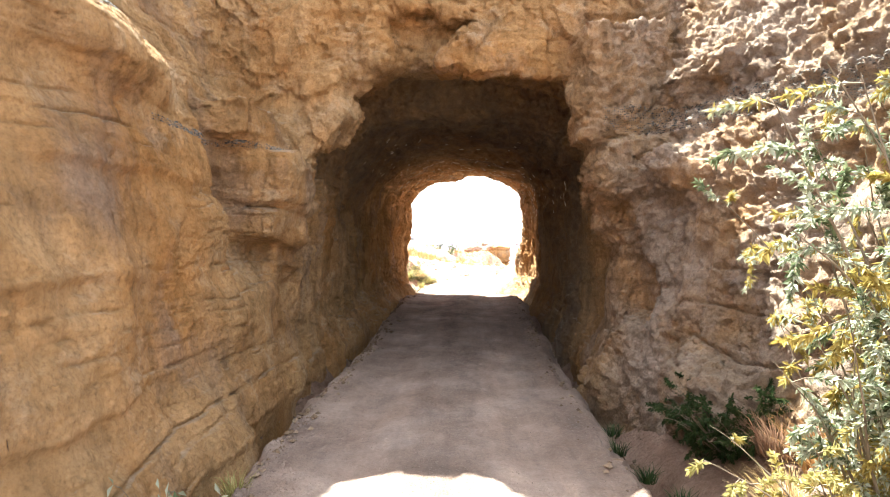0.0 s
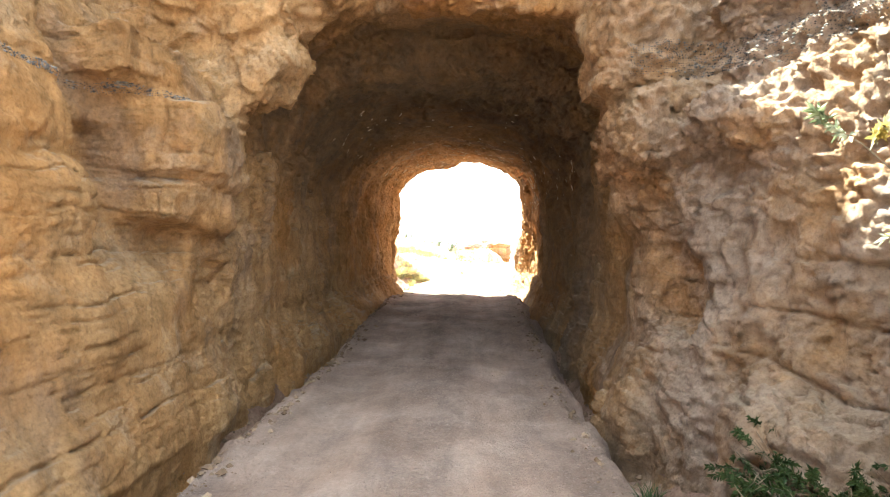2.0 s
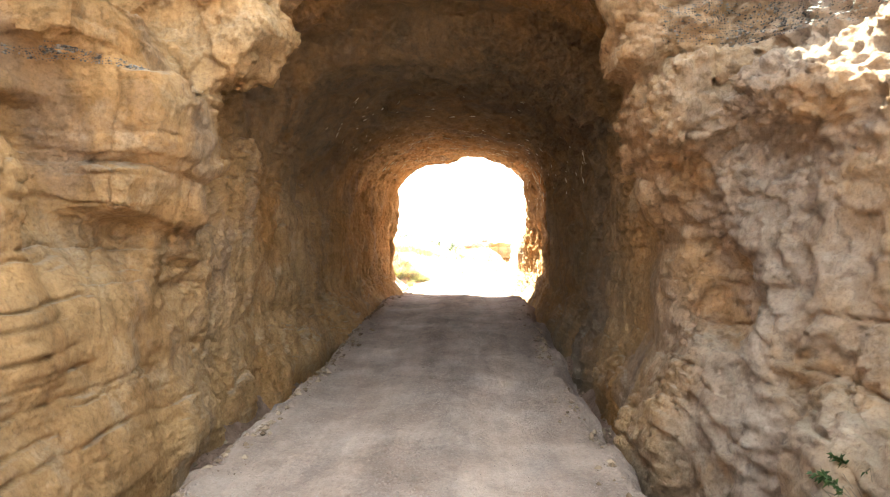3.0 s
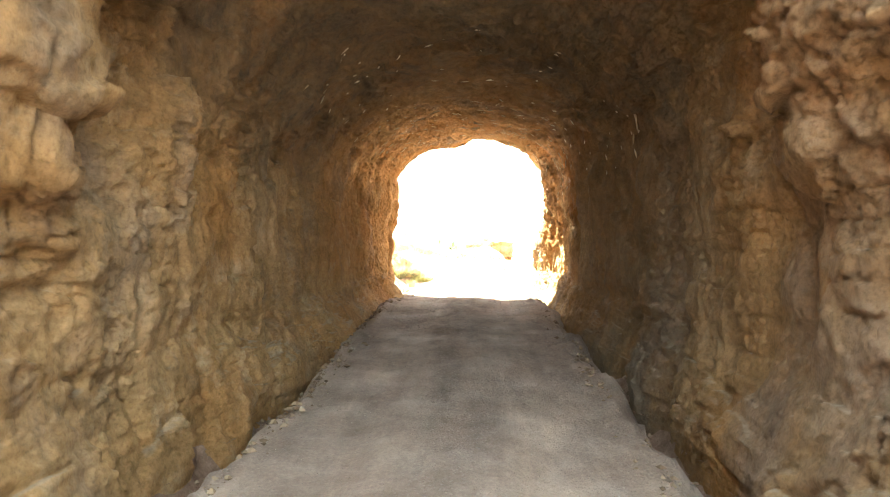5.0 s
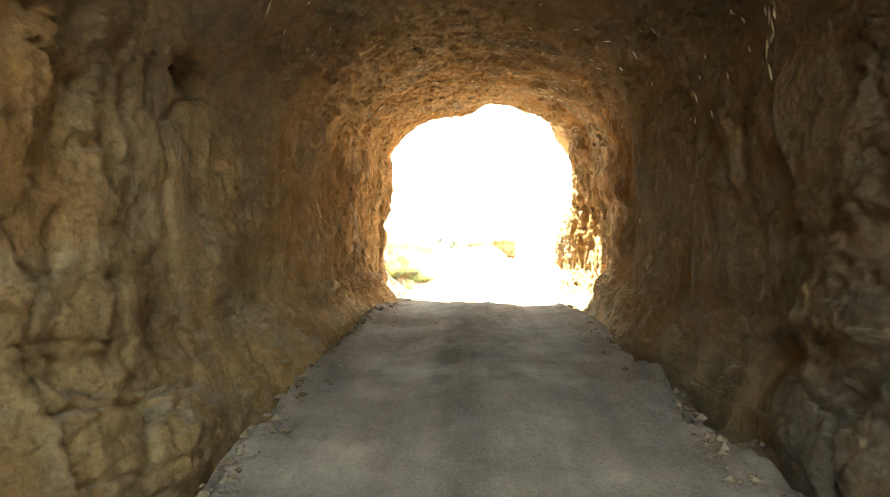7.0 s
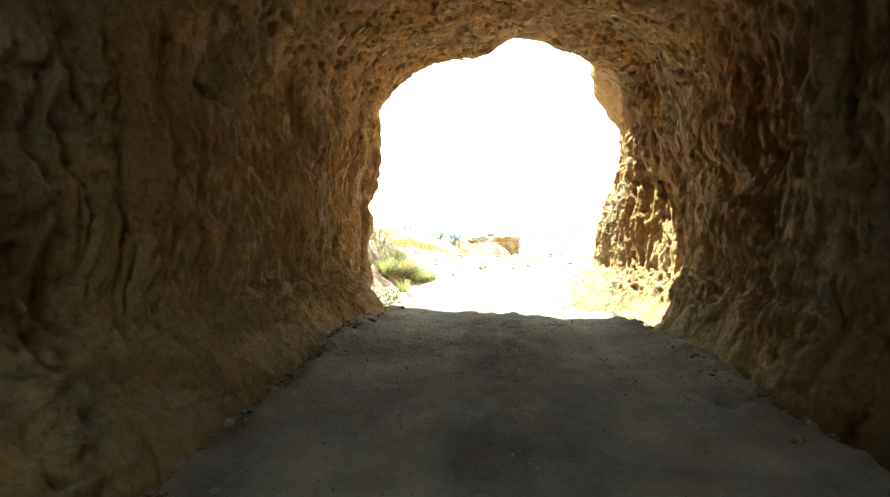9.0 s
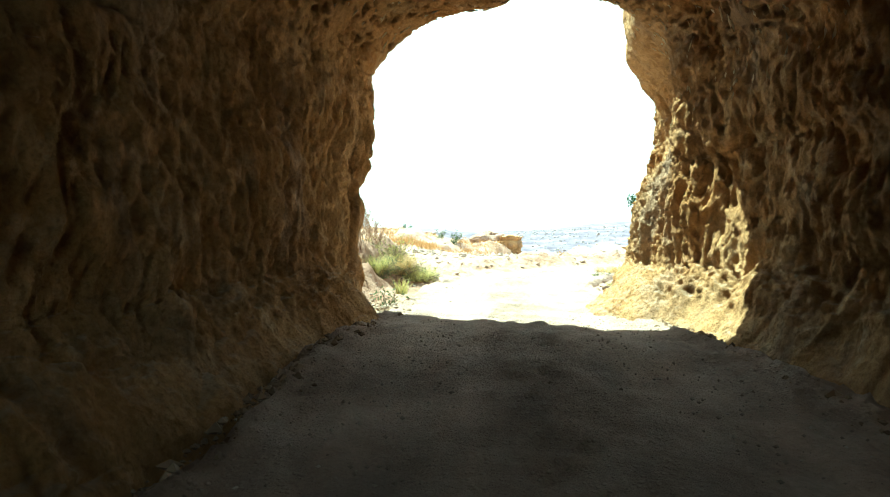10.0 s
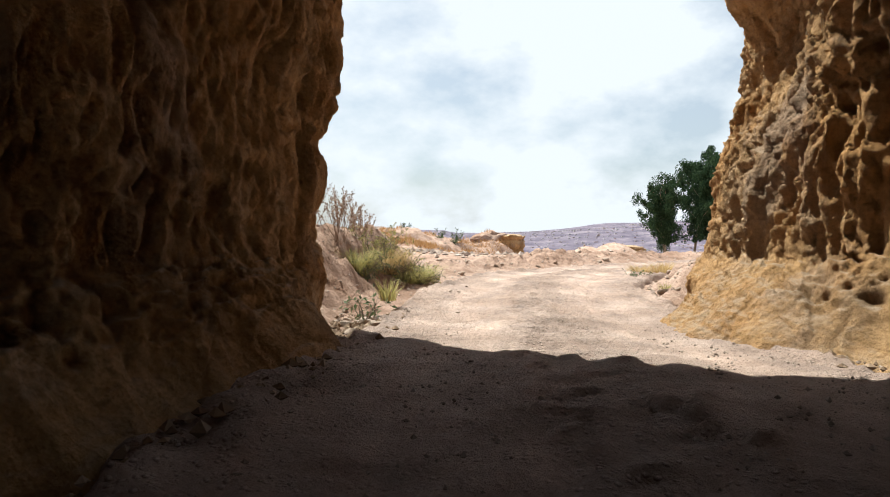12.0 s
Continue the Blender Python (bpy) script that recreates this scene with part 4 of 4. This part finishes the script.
def tuft(name, place, label, height, spread, blades, material, seed, width=0.006, category="grass", droop=0.5):
    """A tuft of thin bent blades."""
    rng = np.random.RandomState(seed)
    thing = base_of(name, place, label, category)
    n = blades
    a, r = rng.rand(n) * 6.283, np.sqrt(rng.rand(n)) * spread
    root = np.stack([np.cos(a) * r * 0.6, np.sin(a) * r * 0.6, np.full(n, -0.04)], 1)
    out = np.stack([np.cos(a), np.sin(a), 0 * a], 1) * (0.25 + 0.75 * rng.rand(n, 1)) * spread
    h = height * (0.45 + 0.55 * rng.rand(n))
    side = np.stack([-np.sin(a + rng.normal(size=n)), np.cos(a), 0 * a], 1) * width
    rows = []
    for k, f in enumerate((0, 0.4, 0.75, 1.0)):
        p = root + out * f ** 1.6 + np.stack([0 * h, 0 * h, h * (f - droop * 0.35 * f ** 3)], 1) + rng.normal(size=(n, 3)) * 0.012 * f
        w = side * (1 - 0.85 * f)
        rows += [p - w, p + w]
    v = np.stack(rows, 1).reshape(-1, 3)
    i = np.arange(n)[:, None] * 8
    q = np.concatenate([i + np.array([[0, 1, 3, 2]]), i + np.array([[2, 3, 5, 4]]), i + np.array([[4, 5, 7, 6]])])
    tagged(mesh_object("foliage", v, q, material, thing), kind="stuff")
    return thing


def height_at(x, y):
    return float(ground_z(np.array([x]), np.array([y * PACE]))[0])


# by the near mouth
LEAVES = [(GREEN, "green_foliage"), (PALE, "silver_foliage"), (YELLOW, "yellow_foliage")]
TALL = "tall leafy shrub with silvery and yellowing leaves below the cliff"
shrub("tall_shrub", (2.5, 2.2, -0.05), TALL, 1.6, 0.36, 20, 14000, 0.056, LEAVES, 4, droop=0.6, bare=0.2)
shrub("tall_shrub", (2.75, 2.0, -0.05), TALL, 3.0, 0.34, 18, 16000, 0.056, LEAVES, 9, (-0.12, 0.05), droop=0.45, bare=0.2)
shrub("tall_shrub", (3.05, 2.45, -0.05), TALL, 2.6, 0.4, 14, 10000, 0.056, LEAVES, 14, droop=0.5, bare=0.15)
shrub("low_shrub", (2.4, 3.35, -0.08), "dense dark green bush in the shade of the cliff foot", 0.66, 0.34, 80, 60000, 0.036, [(DARK, "foliage")], 5, droop=0.5, bare=0.03)
tuft("dry_grass_clump", (2.55, 3.0, 0.15), "rusty dry grass clump beside the leafy shrub", 0.42, 0.3, 300, SEED, 6)
tuft("dry_grass_clump", (2.75, 2.75, 0.1), "rusty dry grass clump beside the leafy shrub", 0.5, 0.35, 420, RUST, 16)
tuft("dry_grass_clump", (2.35, 2.62, -0.1), "pale straw grass clump under the leafy shrub", 0.4, 0.3, 380, STRAW, 17)
shrub("yellow_shrub", (2.3, 2.3, -0.1), "low shrub of yellowing leaves below the cliff", 0.95, 0.4, 16, 9000, 0.05, [(YELLOW, "yellow_foliage"), (SAGE, "green_foliage")], 18, droop=0.6, bare=0.1)
shrub("weed", (-1.72, 2.35, 0.0), "young green weed at the foot of the cliff", 0.32, 0.16, 7, 150, 0.10, [(GREEN, "foliage"), (PALE, "pale_foliage")], 7, category="weed")
tuft("grass_tuft", (-1.55, 2.9, -0.12), "yellow-green grass tuft at the road edge", 0.22, 0.12, 90, SAGE, 8)
for k, (gx, gy) in enumerate([(1.62, 3.15), (1.56, 3.55), (1.72, 2.85), (1.66, 3.9)]):
    tuft("grass_tuft", (gx, gy, -0.16), "short green grass tuft in the roadside ditch", 0.16, 0.11, 70, DARK, 20 + k)

# beyond the far mouth
shrub("weed", (-0.98, 13.55, 0.05), "green weed among stones at the tunnel mouth", 0.22, 0.10, 6, 140, 0.07, [(GREEN, "foliage")], 31, category="weed")
tuft("grass_tuft", (-0.85, 14.2, 0.1), "pale green grass tuft on the dirt bank", 0.3, 0.14, 110, SAGE, 32)
for k, (gx, gy, gh, gs) in enumerate([(-0.85, 16.6, 0.42, 0.55), (-1.2, 16.2, 0.55, 0.45), (-1.5, 15.6, 0.5, 0.3)]):
    tuft("grass_bush", (gx, gy, height_at(gx, gy)), "bushy yellow-green grass on the roadside bank", gh, gs, 900, SAGE if k != 1 else STRAW, 33 + k, 0.004)
    shrub("grass_bush", (gx + 0.12, gy - 0.05, height_at(gx, gy)), "bushy grey-green herb on the roadside bank", gh * 0.6, gs * 0.7, 16, 900, 0.045, [(SAGE, "foliage"), (GREEN, "green_foliage")], 43 + k, category="shrub")


for k, (gx, gy, gh) in enumerate([(-0.95, 16.5, 0.55), (-1.35, 16.35, 0.66), (-0.7, 16.9, 0.4), (-1.45, 15.7, 0.45)]):
    shrub("bank_bush", (gx, gy, height_at(gx, gy) - 0.05), "bushy yellow-green shrub of fine leaves on the roadside bank", gh, gh * 0.5, 34, 9000, 0.03, [(SAGE, "yellow_green_foliage"), (SAGE, "foliage"), (GREEN, "green_foliage")], 143 + k, category="shrub", droop=0.4, bare=0.1)


def dead_stalks(place, seed):
    """A dry plant of upright stems with seed heads."""
    rng = np.random.RandomState(seed)
    thing = base_of("dry_stalks", place, "dry brown weed stalks with seed heads on the bank", "weed", "dry stalks on the bank")
    lines, at, way = [], [], []
    for k in range(9):
        ln = bent_line((rng.normal() * 0.06, rng.normal() * 0.06, -0.03), (rng.normal() * 0.3, rng.normal() * 0.3, 1), 0.45 + 0.35 * rng.rand(), 0.006, rng, 0.2, 0, 7)
        lines.append(ln)
        for j in range(70):
            f = 0.45 + 0.55 * rng.rand()
            i = min(int(f * 6), 5)
            at.append(ln[i, :3] + (ln[i + 1, :3] - ln[i, :3]) * (f * 6 - i) + rng.normal(size=3) * 0.016)
            way.append(rng.normal(size=3) * 0.5 + (0, 0, 1))
    tube_mesh("stemwork", lines, SEED, thing, 4)
    tagged(leaf_mesh("seed_foliage", np.array(at), np.array(way), 0.035, 0.007, SEED, thing, rng), kind="stuff")


for k, (gx, gy) in enumerate([(-1.75, 15.6), (-1.95, 16.3), (-1.6, 16.5), (-2.2, 15.9), (-1.85, 17.0)]):
    dead_stalks((gx, gy, height_at(gx, gy)), 60 + k)
shrub("weed", (3.42, 17.5, height_at(3.42, 17.5)), "low dark green weed on clods beside the road", 0.24, 0.2, 14, 420, 0.06, [(GREEN, "foliage"), (DARK, "dark_foliage")], 70, category="weed")
for k, (gx, gy, gh) in enumerate([(4.2, 18.0, 0.45), (4.6, 18.4, 0.4), (4.0, 18.5, 0.35), (2.95, 15.6, 0.22)]):
    tuft("dry_grass_clump", (gx, gy, height_at(gx, gy)), "pale straw grass clump on the bank", gh, 0.28 if k < 3 else 0.1, 420 if k < 3 else 120, STRAW if k < 3 else SAGE, 71 + k)


def gum_tree(place, height, seed, lean=0.0):
    """A eucalyptus: pale bent trunk, rising limbs, and a ragged crown of hanging leaf clumps."""
    rng = np.random.RandomState(seed)
    thing = base_of("eucalyptus_tree", place, "tall dark green eucalyptus tree with pale slender trunk", "tree", "trees beyond the road")
    trunk = bent_line((0, 0, -0.3), (lean, 0, 1), height * 0.95, height * 0.016, rng, 0.18, 0, 12)
    limbs, at, way = [], [], []
    for k in range(24):
        f = 0.42 + 0.56 * (k + rng.rand()) / 24
        i = min(int(f * 11), 10)
        p = trunk[i, :3] + (trunk[i + 1, :3] - trunk[i, :3]) * (f * 11 - i)
        a = rng.rand() * 6.283
        reach = height * (0.04 + 0.21 * math.sin(math.pi * min(1, (f - 0.26) * 1.2))) * (0.55 + 0.85 * rng.rand())
        lb = bent_line(p, (math.cos(a), math.sin(a), 1.3), reach, height * 0.0045, rng, 0.35, 0.3, 6)
        limbs.append(lb)
        for c in range(5):
            q = lb[min(5, 1 + c), :3] + rng.normal(size=3) * 0.04 * height
            r = height * (0.024 + 0.034 * rng.rand())
            n = 150
            o = unit(rng.normal(size=(n, 3))) * r * rng.rand(n, 1) ** 0.5 * np.array([1, 1, 1.25])
            at.append(q + o)
            way.append(rng.normal(size=(n, 3)) * 0.6 + (0, 0, -0.8))
    tube_mesh("trunk", [trunk], BARK, thing, 7, "pale bark trunk")
    tube_mesh("branchwork", limbs, BARK, thing, 4)
    leaf_mesh("crown", np.concatenate(at), np.concatenate(way), height * 0.018, height * 0.0045, GUM, thing, rng)["kind"] = "stuff"


for k, (gx, gy, gh) in enumerate([(32.6, 69.0, 15.5), (34.2, 72.0, 14.0), (37.0, 70.0, 16.5), (40.0, 71.0, 18.5), (43.0, 73.0, 20.0), (46.0, 71.0, 20.0)]):
    gum_tree((gx, gy, height_at(gx, gy)), gh, 80 + k, 0.05 * (k % 3 - 1))
for k, (gx, gy, gh) in enumerate([(-1.0, 62.0, 1.7), (1.1, 63.0, 2.0), (0.8, 62.0, 1.0), (-5.5, 61.5, 1.2), (13.0, 56.0, 2.2), (15.8, 58.0, 2.2), (-12, 60, 1.1)]):
    shrub("far_bush", (gx, gy, height_at(gx, gy)), "sparse grey-green bush on the dry mound", gh, gh * 0.35, 9, 700, 0.16, [(DARK, "foliage"), (GREEN, "green_foliage")], 90 + k, category="bush", droop=0.3, bare=0.3)


# ---- loose stones ----
def stone_meshes():
    out = []
    for k in range(8):
        rng = np.random.RandomState(200 + k)
        bm = bmesh.new()
        bmesh.ops.create_icosphere(bm, subdivisions=2 if k < 4 else 1, radius=1)
        planes = unit(rng.normal(size=(9, 3)))
        cut = 0.55 + 0.35 * rng.rand(9)
        squash = np.array([1, 0.7 + 0.3 * rng.rand(), 0.45 + 0.3 * rng.rand()])
        for v in bm.verts:
            p = np.array(v.co)
            for n, c in zip(planes, cut):
                d = p @ n
                if d > c:
                    p = p - n * (d - c)
            v.co = p * squash
        me = bpy.data.meshes.new("stone")
        bm.to_mesh(me)
        bm.free()
        me.materials.append(STONE)
        out.append(me)
    return out


STONES = stone_meshes()


def surface_z(x, y):
    """The higher of land and road."""
    off = float(off_road(np.array([x]), np.array([y * PACE]))[0])
    g = height_at(x, y)
    return max(g, float(road_z(y * PACE)) + 0.03) if off < -0.05 else g


def stone(x, y, size, rng, label, group, z=None, flat=1.0):
    ob = new("stone", STONES[rng.randint(8)])
    ob.location = (x, y * PACE, (surface_z(x, y) if z is None else z) + size * 0.22 * flat)
    ob.rotation_euler = (rng.normal() * 0.25, rng.normal() * 0.25, rng.rand() * 6.28)
    ob.scale = (size, size, size * flat)
    return tagged(ob, label, "stone", group)


def lay_stones():
    rng = np.random.RandomState(300)
    for k in range(110):
        y = 3.2 + 10.5 * rng.rand()
        cx, hw = spine_at(y * PACE)
        side = -1 if rng.rand() < 0.62 else 1
        stone(cx + side * (hw * (0.97 + 0.15 * rng.rand())), y, 0.022 + 0.065 * rng.rand() ** 2, rng, "angular tan stone in the roadside gutter", "stones along the gutter")
    for k in range(60):
        y = 4.5 + 12 * rng.rand()
        cx, hw = spine_at(y * PACE)
        stone(cx + hw * rng.uniform(-0.85, 0.85), y, 0.010 + 0.030 * rng.rand() ** 2, rng, "small pale stone pressed into the dirt road", "stones on the road", flat=0.5)
    for k in range(24):
        stone(-0.75 - 0.5 * rng.rand(), 12.9 + 1.0 * rng.rand(), 0.03 + 0.06 * rng.rand(), rng, "grey-brown stone heaped at the tunnel mouth", "stones at the far mouth")
    for k in range(120):
        x, y = rng.uniform(-3.0, 8.5), rng.uniform(18.0, 22.0)
        off = float(off_road(np.array([x]), np.array([y * PACE]))[0])
        if off > 0.1:
            stone(x, y, 0.03 + 0.10 * rng.rand() ** 2, rng, "broken pinkish tan stone on the rubble bank", "stones on the rubble bank")
    for k in range(110):
        x, y = rng.uniform(2.2, 4.6), rng.uniform(15.2, 18.4)
        if 0.05 < float(off_road(np.array([x]), np.array([y * PACE]))[0]) < 0.75:
            stone(x, y, 0.025 + 0.06 * rng.rand(), rng, "brown earth clod beside the road", "clods beside the road")


lay_stones()


def scatter(name, xs, ys, sizes, rng, label, category, lift=0.2, material=None):
    """Very many little stones as one object."""
    n = len(xs)
    ys = ys * PACE
    off = off_road(xs, ys)
    g = ground_z(xs, ys)
    p = np.stack([xs, ys, 0 * xs], 1)
    z = np.where(off < -0.05, np.maximum(g, road_z(ys) + 0.025), g) + sizes * lift
    octa = np.array([(1, 0, 0), (0, 1, 0), (-1, 0, 0), (0, -1, 0), (0, 0, 1), (0, 0, -1)], float)
    tri = np.array([(0, 1, 4), (1, 2, 4), (2, 3, 4), (3, 0, 4), (1, 0, 5), (2, 1, 5), (3, 2, 5), (0, 3, 5)])
    a = rng.rand(n) * 6.283
    v = octa[None] * (0.55 + 0.75 * rng.rand(n, 6, 1)) * (sizes[:, None, None] * np.array([1, 0.8, 0.6]))
    c, s_ = np.cos(a)[:, None], np.sin(a)[:, None]
    v = np.stack([v[..., 0] * c - v[..., 1] * s_, v[..., 0] * s_ + v[..., 1] * c, v[..., 2]], -1) + np.stack([xs, ys, z], 1)[:, None]
    f = (tri[None] + 6 * np.arange(n)[:, None, None]).reshape(-1, 3)
    tagged(mesh_object(name, v.reshape(-1, 3), f, material or GRAVEL, smooth=False), label, category, kind="stuff")


def lay_gravel():
    rng = np.random.RandomState(400)
    y = rng.uniform(2.2, 17, 22000)
    cx, hw = spine_at(y * PACE)
    u = np.where(rng.rand(22000) < 0.45, rng.normal(size=22000) * 0.16, rng.uniform(-1, 1, 22000))
    scatter("road_gravel", cx + hw * u, y, (0.004 + 0.015 * rng.rand(22000) ** 3) * (0.45 + 0.55 * step(7, 10.5, y)) * (1 - 0.6 * step(12.6, 13.4, y)), rng, "loose gravel strewn over the dirt road", "gravel")
    y = rng.uniform(2.2, 14, 17000)
    cx, hw = spine_at(y * PACE)
    u = np.sign(rng.rand(17000) - 0.62) * (1.08 + 0.09 * rng.normal(size=17000))
    scatter("gutter_gravel", cx + hw * u, y, 0.008 + 0.045 * rng.rand(17000) ** 3, rng, "crumbled rock along the edges of the road", "gravel", material=CRUMBS)
    x, y = rng.uniform(-5, 12, 16000), rng.uniform(13.4, 24, 16000)
    keep = off_road(x, y * PACE) > 0.0
    x2, y2 = rng.uniform(-24, 26, 9000), rng.uniform(24, 70, 9000)
    keep2 = off_road(x2, y2 * PACE) > 0.3
    scatter("mound_rubble", x2[keep2], y2[keep2], 0.03 + 0.22 * rng.rand(keep2.sum()) ** 4, rng, "broken tan rubble over the far mounds", "rubble")
    scatter("bank_rubble", x[keep], y[keep], 0.006 + 0.034 * rng.rand(keep.sum()) ** 3, rng, "pinkish tan rubble over the banks beyond the tunnel", "rubble")


lay_gravel()


def fresh_scars():
    """Pale slivers that the picks left on the vault near the far mouth."""
    rng = np.random.RandomState(500)
    n_all = 620
    odds = 0.15 + step(9.0, 12.0, CUT[:, 1] / PACE) + 2.0 * np.exp(-((CUT[:, 1] - 12.4) / 0.8) ** 2 - ((CUT[:, 2] - 2.7) / 0.35) ** 2) * (CUT[:, 0] > 1.8)
    pick = rng.choice(len(CUT), n_all, replace=False, p=odds / odds.sum())
    p, n = CUT[pick], CUT_N[pick]
    t = unit(np.cross(n, np.array([0.3, 1.0, 0.2]) + rng.normal(size=(n_all, 3)) * 0.35))
    b = np.cross(n, t)
    L, W = 0.02 + 0.075 * rng.rand(n_all, 1) ** 2, 0.004 + 0.005 * rng.rand(n_all, 1)
    c = p + n * 0.012
    v = np.stack([c - t * L, c + b * W, c + t * L, c - b * W, c + n * 0.008, c - n * 0.02], 1)
    tri = np.array([(0, 1, 4), (1, 2, 4), (2, 3, 4), (3, 0, 4), (1, 0, 5), (2, 1, 5), (3, 2, 5), (0, 3, 5)])
    f = (tri[None] + 6 * np.arange(n_all)[:, None, None]).reshape(-1, 3)
    tagged(mesh_object("pick_scars", v.reshape(-1, 3), f, SCAR, smooth=False), "pale fresh pick scars scattered on the rock vault", "tool marks", kind="stuff")


fresh_scars()


def far_town():
    """Specks of houses on the distant hillside."""
    rng = np.random.RandomState(600)
    m = Nodes("far_plaster", 0.9, 0.1)
    mat = m.done(m.ramp(m.island(), [(0.0, (0.34, 0.22, 0.18)), (0.4, (0.46, 0.40, 0.38)), (1.0, (0.6, 0.57, 0.56))]))
    n = 1300
    x, y = rng.uniform(150, 1250, n), rng.uniform(1000, 1650, n)
    z = ground_z(x, y)
    s_ = rng.uniform(0.8, 2.2, (n, 1, 1)) * np.array([1.3, 1.6, 0.6])
    box = np.array([(a, b, c) for a in (-1, 1) for b in (-1, 1) for c in (-0.6, 1)], float)
    v = box[None] * s_ + np.stack([x, y, z], 1)[:, None]
    q = np.array([(0, 1, 3, 2), (4, 6, 7, 5), (0, 4, 5, 1), (2, 3, 7, 6), (1, 5, 7, 3), (0, 2, 6, 4)])
    f = (q[None] + 8 * np.arange(n)[:, None, None]).reshape(-1, 4)
    tagged(mesh_object("far_houses", v.reshape(-1, 3), f, mat, smooth=False), "tiny pale houses scattered over the distant hillside", "houses", kind="stuff")


far_town()


def gravel_seam():
    """Grey pebbles bedded in the cliff."""
    rng = np.random.RandomState(700)
    m = Nodes("grey_pebble", 0.85, 0.25)
    mat = m.done(m.ramp(m.island(), [(0.0, (0.06, 0.053, 0.05)), (0.5, (0.13, 0.118, 0.11)), (1.0, (0.26, 0.24, 0.22))]))
    n = min(9000, len(SEAM))
    k = rng.choice(len(SEAM), n, replace=False)
    octa = np.array([(1, 0, 0), (0, 1, 0), (-1, 0, 0), (0, -1, 0), (0, 0, 1), (0, 0, -1)], float)
    tri = np.array([(0, 1, 4), (1, 2, 4), (2, 3, 4), (3, 0, 4), (1, 0, 5), (2, 1, 5), (3, 2, 5), (0, 3, 5)])
    size = 0.004 + 0.010 * rng.rand(n, 1, 1) ** 3
    v = octa[None] * (0.6 + 0.7 * rng.rand(n, 6, 1)) * size * np.array([1.2, 1.2, 0.8]) + (SEAM[k] + SEAM_N[k] * 0.002)[:, None]
    f = (tri[None] + 6 * np.arange(n)[:, None, None]).reshape(-1, 3)
    tagged(mesh_object("pebble_seam", v.reshape(-1, 3), f, mat, smooth=False), "grey pebble seam bedded in the ochre cliff", "gravel", kind="stuff")


gravel_seam()


def outcrop(place, size, seed, label, power=0.7, beds=0.18, material=ROCK):
    """A block of bedded rock left standing on the mound."""
    rng = np.random.RandomState(seed)
    bm = bmesh.new()
    bmesh.ops.create_icosphere(bm, subdivisions=5, radius=1)
    co = np.array([v.co[:] for v in bm.verts])
    co = np.sign(co) * np.abs(co) ** power * np.array(size)
    f, _ = facets(co * 0.9 + seed, 0.6)
    ph = (co[:, 2] * 1.6) % 1.0
    out = unit(co * np.array([1, 1, 0.5]))
    co = co + out * (0.35 * f + beds * ph + 0.24 * fbm(co * 1.1 + seed, 4))[:, None] * size[2] * 0.7
    for v, c in zip(bm.verts, co):
        v.co = c
    ob = part("rock_outcrop", bm, material, smooth=True)
    ob.location = (place[0], place[1] * PACE, place[2])
    tagged(ob, label, "rock", "rocks on the mounds")


outcrop((9.1, 66, -0.55), (1.5, 1.3, 1.45), 11, "bedded brown rock block on the far mound", 0.32, 0.42)
outcrop((6.2, 67, -0.2), (3.0, 2.0, 1.5), 12, "rounded brown earth cap on the far mound", 0.85, 0.1, EARTH)
outcrop((22.3, 58, -1.6), (1.5, 1.2, 1.1), 13, "small blocky brown rock on the low rubble mound", 0.4, 0.35)


def mound_grass():
    """Dry orange grass over the terrace beyond the rubble."""
    rng = np.random.RandomState(800)
    n = 34000
    x, y = rng.uniform(-24, 13, n), rng.uniform(46, 72, n) * PACE
    keep = vnoise(np.stack([x * 0.25, y * 0.12, 0 * x], 1)) > -0.35
    x, y = x[keep], y[keep]
    n = len(x)
    z = ground_z(x, y)
    a = rng.rand(n) * 6.283
    h, w = 0.2 + 0.45 * rng.rand(n) ** 1.5, 0.02 + 0.03 * rng.rand(n)
    root = np.stack([x, y, z - 0.05], 1)
    side = np.stack([np.cos(a), np.sin(a), 0 * a], 1) * w[:, None]
    tip = np.stack([rng.normal(size=n) * 0.2, rng.normal(size=n) * 0.2, h], 1)
    v = np.stack([root - side, root + side, root + tip + side * 0.5, root + tip * 1.15 - side * 0.4], 1).reshape(-1, 3)
    ob = mesh_object("dry_grass", v, np.arange(4 * n).reshape(n, 4), RUST, smooth=False)
    tagged(ob, "dry orange grass over the far terrace", "grass", kind="stuff")


mound_grass()


def far_mound():
    """The broken ground of the terrace, finer than the land round it."""
    def height(x, y):
        p = np.stack([x.ravel(), y.ravel(), 0 * x.ravel()], 1)
        r, _ = facets(p * 1.5 + 3, 0.8)
        edge = step(0, 4, y - 84) * step(0, 6, 116 - y) * step(0, 5, x + 34) * step(0, 4, 23 - x)
        return ground_z(x, y) - 0.3 + edge * (0.42 + 0.16 * fbm(p * 0.7, 5, 0.6).reshape(x.shape) + 0.22 * r.reshape(x.shape))

    ob = sheet("ground_mound", np.arange(-34, 23.1, 0.3), np.arange(84, 116.1, 0.3), height, EARTH)
    tagged(ob, "broken brown earth mound beyond the road", "ground", kind="structure")


far_mound()
